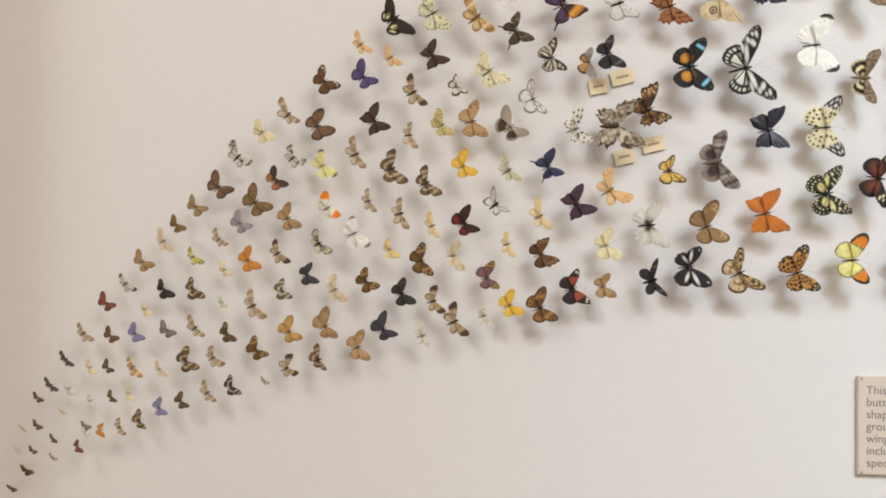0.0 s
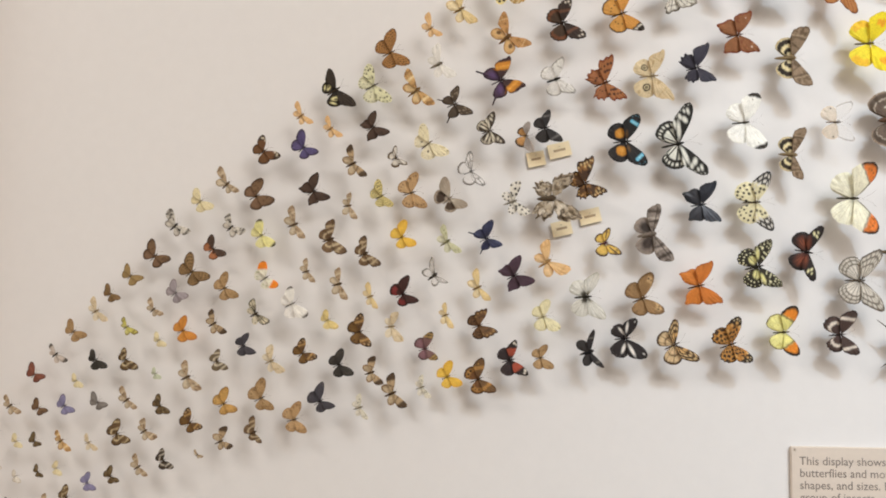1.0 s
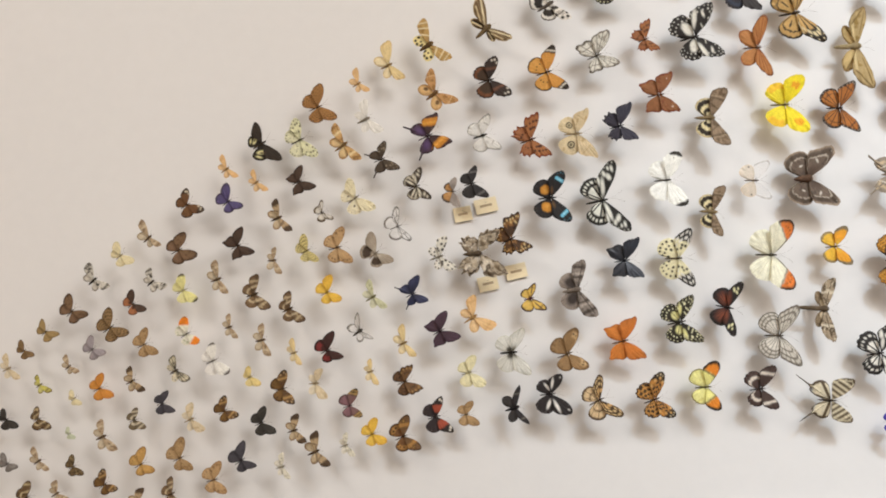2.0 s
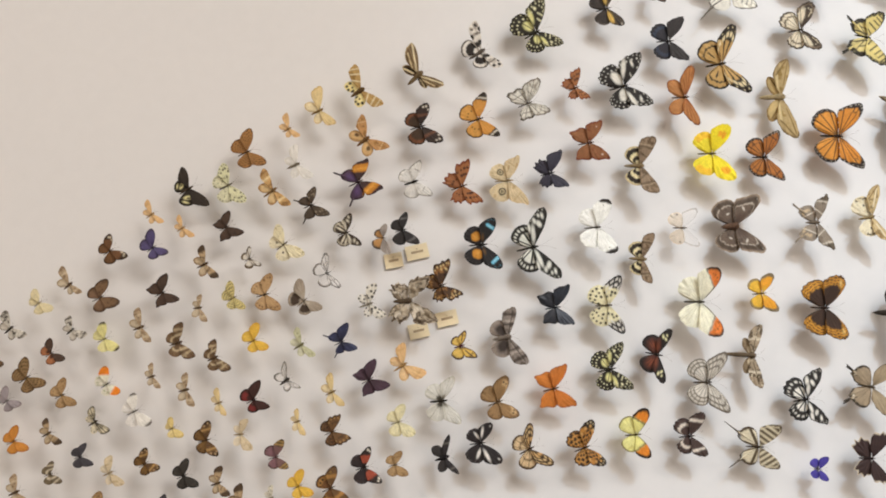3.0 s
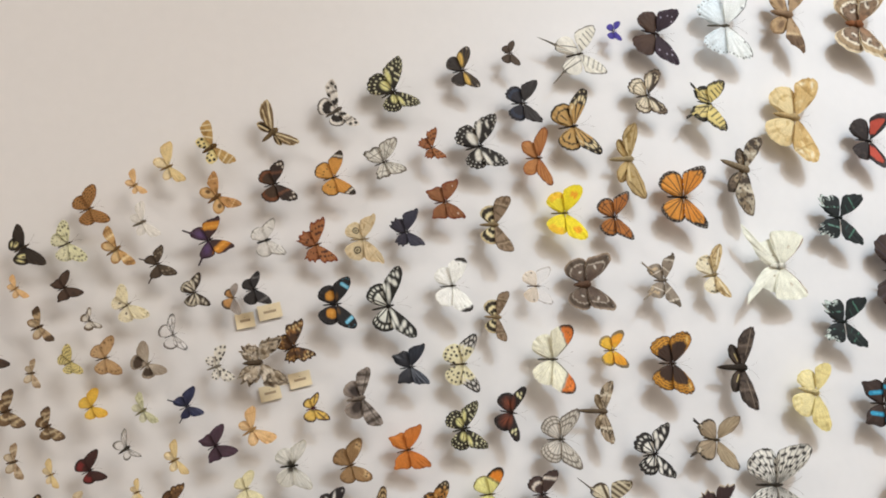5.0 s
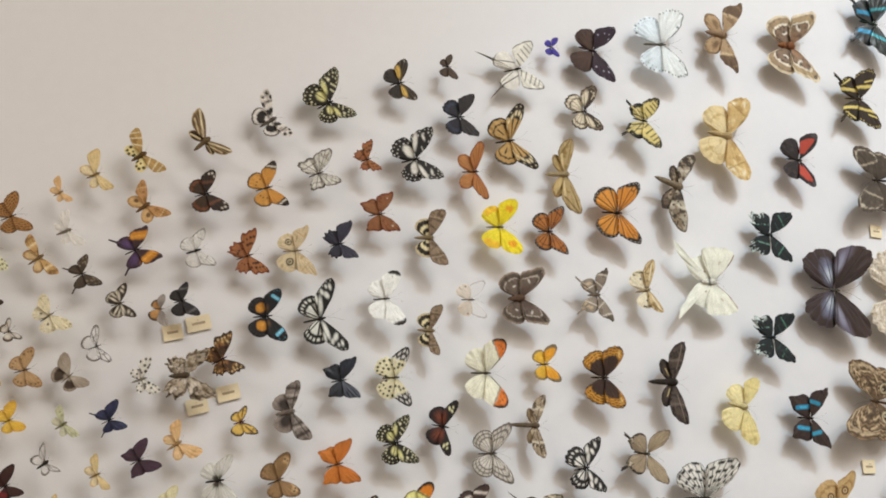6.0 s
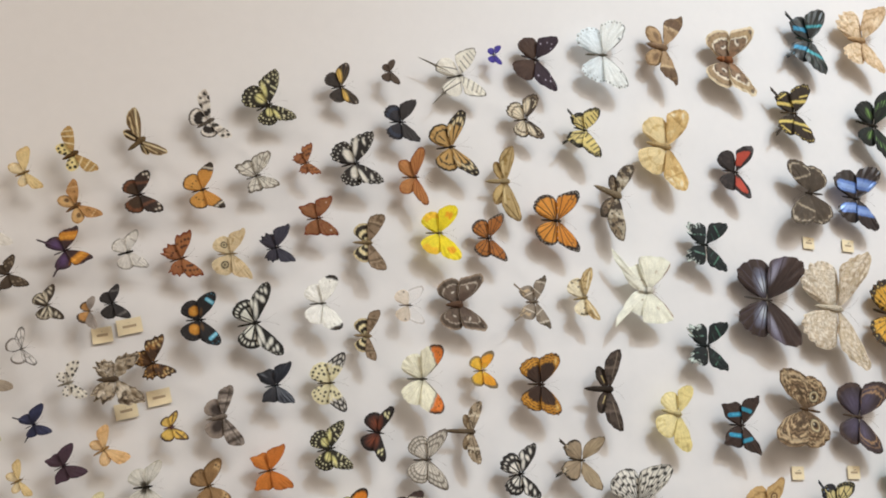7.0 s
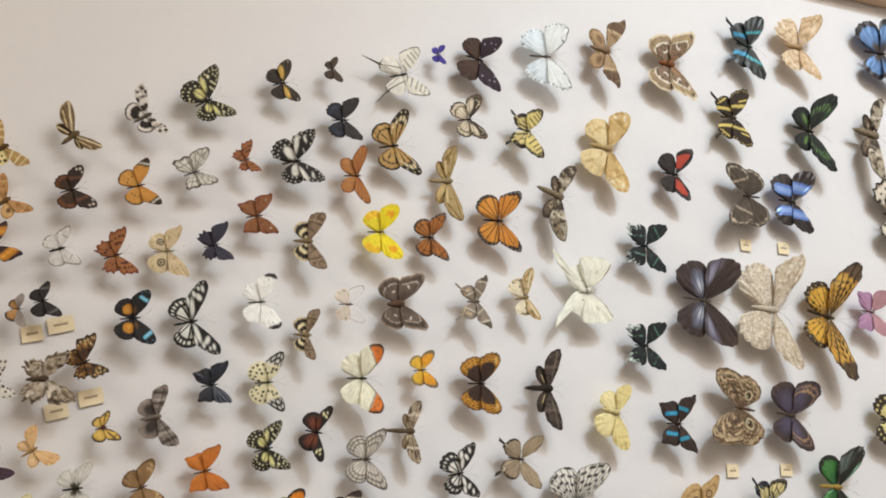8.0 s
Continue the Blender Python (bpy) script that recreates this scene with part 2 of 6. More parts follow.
class Wing:
    """A grid of rays from the root to the outline, and the colours laid on it stroke by stroke."""

    def __init__(self, outline, nr, nq, rng, scallop, chord):
        pts = np.array(((0.0, 0.0),) + outline + ((0.0, 0.0),)) 
        # a deeper wing opens like a fan behind its leading edge
        reach, slant = np.hypot(pts[:, 0], pts[:, 1]), np.arctan2(pts[:, 1], pts[:, 0])
        slant = np.where(slant > 0, slant * chord, slant)
        pts = np.stack((reach * np.cos(slant), reach * np.sin(slant)), -1)
        self.edge = []
        segs = len(pts) - 3
        for i in range(nq + 1):
            s = i / nq * segs
            k = min(int(s), segs - 1)
            f = s - k
            p0, p1, p2, p3 = pts[k], pts[k + 1], pts[k + 2], pts[min(k + 3, len(pts) - 1)]
            self.edge.append(0.5 * (2 * p1 + (p2 - p0) * f + (2 * p0 - 5 * p1 + 4 * p2 - p3) * f * f + (3 * p1 - p0 - 3 * p2 + p3) * f ** 3))
        self.edge = np.array(self.edge)
        q = np.linspace(0, 1, nq + 1)
        n, amount = scallop
        wave = 1 + amount * np.cos(q * n * 2 * math.pi) * ramp(q, 0.3, 0.45) * (1 - ramp(q, 0.85, 0.95)) + rng.normal(0, 0.006, nq + 1)
        self.edge *= wave[:, None]
        r = np.linspace(0, 1, nr + 1)[1:] ** 0.85
        self.r, self.q = np.meshgrid(r, q, indexing="ij")
        self.u, self.v = self.r * self.edge[None, :, 0], self.r * self.edge[None, :, 1]
        self.rng, self.nr, self.nq = rng, nr, nq
        self.colour = np.zeros((*self.r.shape, 4))
        self.soft = 0.9 / nr

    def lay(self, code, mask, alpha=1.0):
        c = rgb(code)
        # raises dark colours slightly, standing in for reflections off an unbuilt glass front
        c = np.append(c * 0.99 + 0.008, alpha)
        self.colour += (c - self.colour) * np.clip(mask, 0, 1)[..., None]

    def stroke(self, op):
        kind, code, *a = op
        r, q, u, v, s = self.r, self.q, self.u, self.v, self.soft
        if kind == "border":
            w = a[0]
            wob = (wobble(u, v, 9, self.rng.uniform(0, 9)) - 0.5) * w * 0.5
            side = ramp(r, 1 - w - s + wob, 1 - w + s + wob)
            if len(a) > 1:
                side = side * ramp(q, a[1] - 0.04, a[1] + 0.02) * (1 - ramp(q, a[2] - 0.02, a[2] + 0.04))
            else:
                side = np.maximum(side, 1 - ramp(q, w * 0.25, w * 0.45))
            self.lay(code, side)
        elif kind == "veins":
            n, w = a
            d = np.abs((q * n) % 1 - 0.5) / n * np.maximum(r, 0.15)
            self.lay(code, 1 - ramp(d, w, w + 0.008))
        elif kind == "band":
            r0, r1, q0, q1 = a
            wob = (wobble(u, v, 14, self.rng.uniform(0, 9)) - 0.5) * 0.08
            rr, qq = r + wob, q + wob * 0.6
            self.lay(code, ramp(rr, r0 - s, r0 + s) * (1 - ramp(rr, r1 - s, r1 + s)) * ramp(qq, q0 - .02, q0 + .02) * (1 - ramp(qq, q1 - .02, q1 + .02)))
        elif kind == "bar":
            u0, u1, slope = a
            uu = u + slope * v + (wobble(u, v, 12, self.rng.uniform(0, 9)) - 0.5) * 0.05
            self.lay(code, ramp(uu, u0 - s, u0 + s) * (1 - ramp(uu, u1 - s, u1 + s)))
        elif kind == "costal":
            u0, u1, q1 = a
            uu = u + 0.3 * v
            self.lay(code, ramp(uu, u0 - s, u0 + s) * (1 - ramp(uu, u1 - s, u1 + s)) * (1 - ramp(q, q1 - .04, q1 + .04)))
        elif kind == "spots":
            rs, n, size, q0, q1 = a
            for k in range(n):
                qs = q0 + (q1 - q0) * (k + 0.5) / n
                i = int(round(qs * self.nq))
                cu, cv = self.edge[i] * rs
                k2 = size * self.rng.uniform(0.75, 1.25)
                d = np.hypot(u - cu, v - cv)
                self.lay(code, 1 - ramp(d, k2 - s * 0.6, k2 + s * 0.6))
        elif kind == "eye":
            rs, qs, size, inner = a
            cu, cv = self.edge[int(round(qs * self.nq))] * rs
            d = np.hypot(u - cu, v - cv)
            self.lay(code, 1 - ramp(d, size, size + s * 0.7))
            self.lay(inner, 1 - ramp(d, size * 0.55, size * 0.55 + s * 0.7))
            self.lay(code, 1 - ramp(d, size * 0.2, size * 0.2 + s * 0.5))
        elif kind == "disc":
            # a patch about (u, v): half length, half width, turn in degrees, softness of its rim
            cu, cv, ru, rv, turn, soft = a
            c, k = math.cos(radians(turn)), math.sin(radians(turn))
            du, dv = u - cu, v - cv
            d = np.hypot((du * c + dv * k) / ru, (dv * c - du * k) / rv) + (wobble(u, v, 11, self.rng.uniform(0, 9)) - 0.5) * 0.16
            e = s / min(ru, rv) * 0.6
            self.lay(code, 1 - ramp(d, 1 - soft - e, 1 + e))
        elif kind == "line":
            u0, v0, u1, v1, w = a
            t = np.clip(((u - u0) * (u1 - u0) + (v - v0) * (v1 - v0)) / ((u1 - u0) ** 2 + (v1 - v0) ** 2), 0, 1)
            d = np.hypot(u - u0 - t * (u1 - u0), v - v0 - t * (v1 - v0))
            self.lay(code, 1 - ramp(d, w - s * 0.4, w + s * 0.4))
        elif kind == "base":
            self.lay(code, 1 - ramp(r + (wobble(u, v, 8, 3) - 0.5) * 0.1, a[0] - 0.12, a[0] + 0.1))
        elif kind == "shade":
            self.lay(code, ramp(r, a[0], a[1]) * a[2])
        elif kind == "speck":
            amount, freq = a
            w = mottle(u, v, min(freq * 0.95, 0.7 * self.nr), self.rng)
            w = 0.5 + 0.17 * (w - w.mean()) / w.std()
            self.lay(code, ramp(w, 1 - amount - 0.08, 1 - amount + 0.08))
        elif kind == "waves":
            r0, n, w = a
            x = (r + (wobble(u, v, 7, self.rng.uniform(0, 9)) - 0.5) * 0.15 + 0.02 * np.sin(q * 50)) * n
            self.lay(code, (1 - ramp(np.abs(x % 1 - 0.5), w, w + 0.12)) * ramp(r, r0 - .05, r0 + .05))
        elif kind == "cells":
            r0, r1, q0, q1, n, gap = a
            f = (q - q0) / (q1 - q0) * n
            d = (0.5 - np.abs(f % 1 - 0.5)) / n * (q1 - q0)
            body = ramp(r, r0 - s, r0 + s) * (1 - ramp(r, r1 - s, r1 + s)) * (f > 0) * (f < n)
            self.lay(code, body * ramp(d * np.maximum(r, 0.2), gap - 0.004, gap + 0.006))
        elif kind == "chequer":
            r0, r1, m, n, fill = a
            i = np.floor(q * n)
            x = ((r - r0) / (r1 - r0) * m + 0.37 * np.sin(i * 2.4 + self.rng.uniform(0, 1)))
            edge = 0.5 - np.abs((q * n) % 1 - 0.5)
            on = (1 - ramp(np.abs(x % 1 - 0.5) * 2, fill - 0.12, fill + 0.12)) * ramp(edge, 0.03, 0.16)
            self.lay(code, on * ramp(r, r0 - s, r0 + s) * (1 - ramp(r, r1 - s, r1 + s)))
        elif kind == "clear":
            r0, r1, q0, q1, alpha = a
            self.lay(code, ramp(r, r0 - s, r0 + s) * (1 - ramp(r, r1 - s, r1 + s)) * ramp(q, q0 - .02, q0 + .02) * (1 - ramp(q, q1 - .02, q1 + .02)), alpha)

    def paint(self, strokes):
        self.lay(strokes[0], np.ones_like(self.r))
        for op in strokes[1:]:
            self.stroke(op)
        streak = 1 + 0.06 * (wobble(self.q * 3, self.r * 0.4, 15, self.rng.uniform(0, 9)) - 0.5)
        grime = 1 + 0.16 * (wobble(self.u, self.v, 5, self.rng.uniform(0, 9)) - 0.5)
        veins = 1 - 0.06 * (1 - ramp(np.abs((self.q * 9) % 1 - 0.5) / 9 * self.r, 0.002, 0.014))
        fur = 1 - 0.3 * (1 - ramp(self.r, 0.08, 0.22))
        scales = (1 + self.rng.normal(0, 0.05, self.r.shape)) * (0.93 + 0.14 * mottle(self.u, self.v, 16, self.rng)) * (0.93 + 0.14 * mottle(self.u, self.v, 5, self.rng))
        self.colour[..., :3] *= (streak * grime * veins * fur * scales)[..., None]


def wing_object(name, wing, length, angle, side, root, dihedral, droop, mat, parent, crumple=0.0):
    a = radians(angle)
    x = root[0] + length * (wing.u * math.cos(a) - wing.v * math.sin(a))
    y = root[1] + length * (wing.u * math.sin(a) + wing.v * math.cos(a))
    curl = length * (0.03 * np.sin(wing.r * 3.0) + 0.025 * wing.r ** 2 * (wobble(wing.q * 6, wing.r, 3, wing.rng.uniform(0, 9)) - 0.5) * 2)
    corrugation = 0.0016 * length * np.cos(wing.q * 9 * 2 * math.pi) * wing.r
    z = root[2] + y * math.tan(radians(dihedral)) + curl + corrugation - droop * wing.r
    if crumple:
        z = z + crumple * length * wing.r * (mottle(wing.u, wing.v, 5, wing.rng) - 0.35)
        x = x + crumple * length * wing.r * 0.35 * (mottle(wing.u, wing.v, 6, wing.rng) - 0.5)
        y = y + crumple * length * wing.r * 0.35 * (mottle(wing.u, wing.v, 6, wing.rng) - 0.5)
    grid = np.stack((x, side * y, z), -1).reshape(-1, 3)
    verts = np.vstack((np.array([[root[0], side * root[1], root[2]]]), grid))
    n = wing.nq + 1
    faces = [(0, 1 + j, 2 + j)[::side] for j in range(wing.nq)]
    i, j = np.meshgrid(np.arange(wing.nr - 1), np.arange(wing.nq), indexing="ij")
    k = (1 + i * n + j).ravel()
    quads = np.stack((k, k + n, k + n + 1, k + 1), -1)[:, ::side]
    ob = mesh_object(name, verts.tolist(), faces + quads.tolist(), mat, parent)
    at = ob.data.color_attributes.new("pattern", "FLOAT_COLOR", "POINT")
    cols = np.vstack((wing.colour[0].mean(0)[None], wing.colour.reshape(-1, 4)))
    at.data.foreach_set("color", cols.ravel())
    return ob


def lathe(profile, sides, axis_bend=0.0):
    """A closed body of rings (x, half width) along the head-tail line."""
    verts, faces = [], []
    for x, w in profile:
        for k in range(sides):
            a = 2 * math.pi * k / sides
            verts.append((x, w * math.cos(a), w * 0.9 * math.sin(a) + axis_bend * x))
    for i in range(len(profile) - 1):
        for k in range(sides):
            b = (k + 1) % sides
            faces.append((i * sides + k, i * sides + b, (i + 1) * sides + b, (i + 1) * sides + k))
    faces.append(tuple(range(sides)))
    faces.append(tuple(range((len(profile) - 1) * sides, len(profile) * sides))[::-1])
    return verts, faces


def tube(points, radii, sides=5):
    verts, faces = [], []
    pts = [Vector(p) for p in points]
    for i, p in enumerate(pts):
        d = (pts[min(i + 1, len(pts) - 1)] - pts[max(i - 1, 0)]).normalized()
        s = d.orthogonal().normalized()
        t = d.cross(s)
        for k in range(sides):
            a = 2 * math.pi * k / sides
            verts.append(tuple(p + (s * math.cos(a) + t * math.sin(a)) * radii[i]))
    for i in range(len(pts) - 1):
        for k in range(sides):
            b = (k + 1) % sides
            faces.append((i * sides + k, i * sides + b, (i + 1) * sides + b, (i + 1) * sides + k))
    faces.append(tuple(range(sides))[::-1])
    faces.append(tuple(range((len(pts) - 1) * sides, len(pts) * sides)))
    return verts, faces


SPECIES = {}


def species(name, shapes, label, fore, hind=None, body="4a3d30", thick=0.05, tail=0.42, moth=False, mat=None, scallop=(9, 0.008), hind_size=0.72, spread=74, crumple=0.0):
    """fore and hind: the ground colour and the strokes over it; shapes: fore and hind outline."""
    SPECIES[name] = dict(shapes=shapes.split(), label=label, fore=fore, hind=hind or fore, body=body, thick=thick, tail=tail, moth=moth, mat=mat or WING, scallop=scallop, hind_size=hind_size, spread=spread, crumple=crumple)


COUNT = [0]


def mount(name, x, z, turn, length, sweep, skew=0.0, swing=0.0):
    """Pin one specimen to the board: its place, the way its head points, the forewing's length its angle to the head and the unevenness of the two sides."""
    k = SPECIES[name]
    COUNT[0] += 1
    rng = np.random.default_rng(1000 + COUNT[0])
    word = "moth" if k["moth"] else "butterfly"
    label = k["label"]
    for tail in (", pinned on the white board", ", pinned on board"):
        if len((label + tail).split()) <= 12:
            label += tail
            break
    ob = tagged(new("mounted_" + word), label, word, "specimens pinned to the board")
    c, s = math.cos(radians(turn)), math.sin(radians(turn))
    lift = rng.uniform(-0.003, 0.003)
    ob.matrix_world = Matrix(((c, -s, 0, x), (0, 0, -1, -lift), (s, c, 0, z), (0, 0, 0, 1)))
    nr, nq = (38, 106) if length > 0.06 else (32, 84) if length > 0.04 else (24, 58) if length > 0.03 else (16, 36)
    t = k["thick"] * length * (0.64 if k["moth"] else 0.8)
    dihedral = 7 + rng.uniform(-4, 4)
    shape_f, shape_h = FORE[k["shapes"][0]], HIND[k["shapes"][1]]
    # the hind edge of a set forewing stands square to the body
    edge = max(shape_f, key=lambda p: p[1])
    chord = radians(92 - sweep) / math.atan2(edge[1], edge[0])
    low, high = (1.3, 1.3) if k["shapes"][0] == "wide" else (1.25, 1.4) if k["shapes"][0] == "swallow" else (1.0, 1.1) if k["shapes"][0] in ("hawk", "helico", "oval") else (0.86, 1.15) if k["moth"] else (1.05, 1.35)
    chord = min(max(chord, low), high)
    for side in (1, -1):
        seed = rng.integers(1 << 30)
        w = Wing(shape_f, nr, nq, np.random.default_rng(seed), (k["scallop"][0], min(k["scallop"][1] * 0.6, 0.014)), chord)
        w.paint(k["fore"])
        size = length * (1 + side * skew)
        wing_object("forewing", w, size, sweep + side * swing, side, (0.035 * length, t * 0.1, 0.001), dihedral + side * rng.uniform(0, 3), 0, k["mat"], ob, k["crumple"])
        w = Wing(shape_h, nr, nq, np.random.default_rng(seed + 1), k["scallop"], 1.05)
        w.paint(k["hind"])
        if "tail" in k["shapes"][1] or k["shapes"][1] == "club":
            rims = [op[1] for op in k["hind"][1:] if op[0] == "border"] or [k["hind"][0]]
            w.stroke(("bar", rims[0], 1.02, 3.0, 0.0))
        angle = 58 + k["spread"] - (10 if k["moth"] and k["shapes"][1] == "small" else 0) + (0.5 if sweep > 58 else 0.25) * (sweep - 58) + (2 if "tail" in k["shapes"][1] else 0) + rng.uniform(-4, 4)
        wing_object("hindwing", w, size * k["hind_size"] * (0.9 if k["shapes"][0] == "moth" else 1), angle, side, (0.015 * length, t * 0.1, -0.0004), dihedral - 1, 0.001 + 0.055 * length, k["mat"], ob, k["crumple"])
    f, e = length, t
    tail = k["tail"]
    if k["moth"]:
        prof = ((-tail * f, e * .12), (-tail * .85 * f, e * .55), (-tail * .6 * f, e * .85), (-tail * .3 * f, e * .95), (-.1 * f, e * .9), (0, e * 1.25), (.09 * f, e * 1.3), (.15 * f, e * .95), (.165 * f, e * .75), (.19 * f, e * .6), (.21 * f, e * .2))
    else:
        prof = ((-tail * f, e * .2), (-tail * .9 * f, e * .55), (-tail * .6 * f, e * .7), (-tail * .3 * f, e * .6), (-.08 * f, e * .6), (0, e), (.08 * f, e * 1.05), (.13 * f, e * .6), (.16 * f, e * .62), (.2 * f, e * .5), (.22 * f, e * .15))
    neck = 0.7 if length > 0.045 else 1.0
    prof = [(x * neck if x > 0 else x, w) for x, w in prof]
    v, fc = lathe(prof, 10 if length > 0.035 else 7, rng.uniform(-0.05, 0.1))
    mesh_object("body", v, fc, body_material(k["body"]), ob)
    for side in (1, -1):
        out = rng.uniform(0.16, 0.3)
        pts = [(.19 * f, side * e * .3, .001), (.32 * f, side * (e * .3 + out * .1 * f), .003), (.46 * f, side * out * .45 * f, .004), (.56 * f, side * out * .75 * f, .003)]
        if k["moth"]:
            pts = [(p[0] * 0.75, p[1] * 1.2, p[2]) for p in pts]
        th = max(0.0001, 0.0018 * f)
        v, fc = tube(pts, [th, th, th, th * (0.6 if k["moth"] else 1.9)], 4)
        mesh_object("antenna", v, fc, body_material("77695c"), ob)
    v, fc = tube([(.04 * f, 0, 0.009), (.04 * f, 0, 0.0086), (.04 * f, 0, -BOARD_Y - lift - 0.004)], [min(0.0006, 0.012 * f), min(0.0003, 0.006 * f), min(0.0003, 0.006 * f)], 5)
    mesh_object("pin", v, fc, PIN, ob)
    return ob

# ---- species: small butterflies and moths ----
B, V, D, U, S, E, O, P, W, C, H, K, L = "border", "veins", "band", "bar", "spots", "eye", "base", "speck", "waves", "clear", "shade", "disc", "line"
species("redbrown", "nymph round", "small reddish brown butterfly specimen", ("8a5240", (B, "5e3a30", .12), (P, "6e4436", .3, 9)))
species("palemoth", "moth small", "small pale grey moth specimen with a dark body", ("b0a59a", (U, "4d453e", .75, 1.1, .2), (C, "cbbfb4", .2, .7, .2, 1, 1)), ("cfc3b8",), "2e2822", .09, .4, True)
species("black", "nymph round", "small black butterfly specimen", ("38342f", (B, "2a2724", .1), (S, "4a443c", .75, 4, .04, .3, .8)), None, "2a2622")
species("tanzebra", "nymph round", "small brown and cream marked butterfly specimen", ("6a5236", (P, "463420", .35, 7), (U, "dccba0", .34, .4, .5), (P, "cdb98a", .26, 9), (U, "d8c698", .74, .8, .2), (B, "4a3826", .07)), ("6e5638", (P, "4a3826", .3, 7), (D, "dccba0", .5, .62, .1, .9), (P, "cdb98a", .22, 9), (B, "4a3826", .1)))
species("paleyellow", "pierid round", "small pale yellow butterfly specimen", ("e8dcb2", (B, "d9cca0", .1)), None, "8c7c58")
species("tanmoth", "moth small", "small tan moth specimen with mottled forewings", ("b8a284", (P, "8a7254", .32, 8), (U, "7a6248", .84, .92, .3), (U, "d6c6a8", .56, .64, .4), (K, "5e4a34", .46, .06, .05, .04, 0, .3), (P, "6a533c", .14, 12)), ("d2c4aa", (B, "a89272", .12), (P, "bca88a", .22, 8)), "6a5640", .1, .42, True)
species("brown", "nymph round", "small brown butterfly specimen", ("7a5e42", (B, "4d3a2a", .14), (P, "5e4631", .35, 9)), ("80634a", (B, "58432f", .16)))
species("lavender", "nymph round", "small lavender blue butterfly specimen", ("8a86a8", (B, "6b6478", .1), (O, "76728f", .25)), ("9490b4", (B, "777090", .1)), "4e4a55")
species("greybf", "nymph round", "small grey butterfly specimen", ("8d8782", (B, "6b645e", .14), (P, "746d66", .35, 8)), None, "4a443e")
species("darkmoth", "moth small", "small dark grey-brown moth specimen", ("5c5248", (P, "40382f", .4, 12), (U, "857868", .6, .66, .3)), ("756a5c",), "3a322a", .09, .42, True)
species("dkbrown", "plain point", "dark brown butterfly specimen", ("4a382c", (B, "3a2b22", .12), (P, "3d2e25", .3, 7)), ("4e3b2e", (B, "3c2d24", .14)), "33271e")
species("goldmoth", "moth small", "small golden tan moth specimen with scalloped markings", ("c79f66", (P, "8d6a3e", .35, 10), (U, "ead3a2", .5, .62, .3), (U, "9a7444", .8, .9, .3)), ("dcbf8c", (B, "b0895a", .15)), "8a6e48", .09, .5, True)
species("creammoth", "moth small", "small pale cream moth specimen", ("d8c7a6", (P, "bfa984", .3, 9)), ("e6dac0",), "a89470", .08, .42, True)
species("whitesm", "pierid round", "tiny off-white butterfly specimen", ("e4ded2", (B, "c9c0b2", .12), (P, "cfc6b8", .25, 9)), None, "8c8272")
species("orangesm", "nymph round", "small orange butterfly specimen", ("d08c3a", (B, "a86a2a", .08), (H, "b8742c", .6, 1, .35)), ("d6933f", (B, "aa6f30", .08)), "6b4a2a")
species("olivebrown", "nymph round", "small olive brown mottled butterfly specimen", ("6e5a3c", (P, "46381f", .38, 7), (P, "a08c62", .24, 10), (B, "4a3c26", .08)), ("745f40", (P, "4e3f27", .35, 7), (B, "4e3f29", .1)), "4a3c2a")
species("brownspot", "nymph round", "small brown butterfly specimen with pale spots", ("6d4a2c", (U, "33261c", .66, 1.1, .1), (S, "e4d8be", .8, 3, .05, .1, .5), (B, "46331f", .08)), ("75512f", (B, "4b3621", .14), (S, "4b3621", .7, 4, .04, .2, .8)))
species("greymoth", "moth small", "small grey and white mottled moth specimen", ("c8c2b6", (P, "4a443c", .34, 7), (P, "e2ddd2", .3, 10), (U, "3f3932", .78, .88, .3)), ("dcd6ca", (B, "948b80", .14), (P, "b0a89c", .24, 8)), "38322b", .1, .42, True)
species("copper", "nymph round", "small dark butterfly specimen with coppery hindwings", ("4e3a2e", (B, "3d2d24", .12), (P, "5e483a", .25, 8)), ("b0744c", (D, "5a3a2a", 0, .45, 0, .6), (B, "6a442e", .1)), "3a2c22")
species("checker", "nymph round", "brown checkered butterfly specimen", ("97794f", ("chequer", "46341f", .2, .95, 4, 7, .45), (B, "4e3b29", .05)), ("97794f", ("chequer", "46341f", .2, .95, 4, 7, .4), (B, "4e3b29", .05)))
species("olivetan", "plain round", "small olive tan butterfly specimen", ("a38a5a", (B, "7d673f", .1), (P, "8a7248", .25, 7)), None)
species("lavgrey", "nymph round", "small pale grey-lavender butterfly specimen", ("a39a9e", (B, "8a7f80", .12)), None, "6b6262")
species("tanbf", "nymph round", "small tan butterfly specimen with faint eyespots", ("b39367", (P, "8a6c48", .3, 13), (B, "8a6c48", .08), (S, "6b5236", .8, 3, .035, .1, .6), (W, "97794f", .5, 5, .1)), ("b8996e", (P, "97794f", .3, 12), (B, "93744d", .08), (S, "6b5236", .75, 4, .04, .2, .9)))
species("brownmoth", "moth small", "tan moth specimen with dark triangular forewing tips", ("b8a07c", (P, "8a7050", .28, 9), (U, "4e3c2a", .64, 1.2, .3), (L, "5b4632", .3, -.06, .36, .2, .025), (P, "6a543c", .2, 12)), ("cbb898", (B, "94795a", .16), (P, "b09a7a", .25, 9)), "57432f", .095, .45, True)
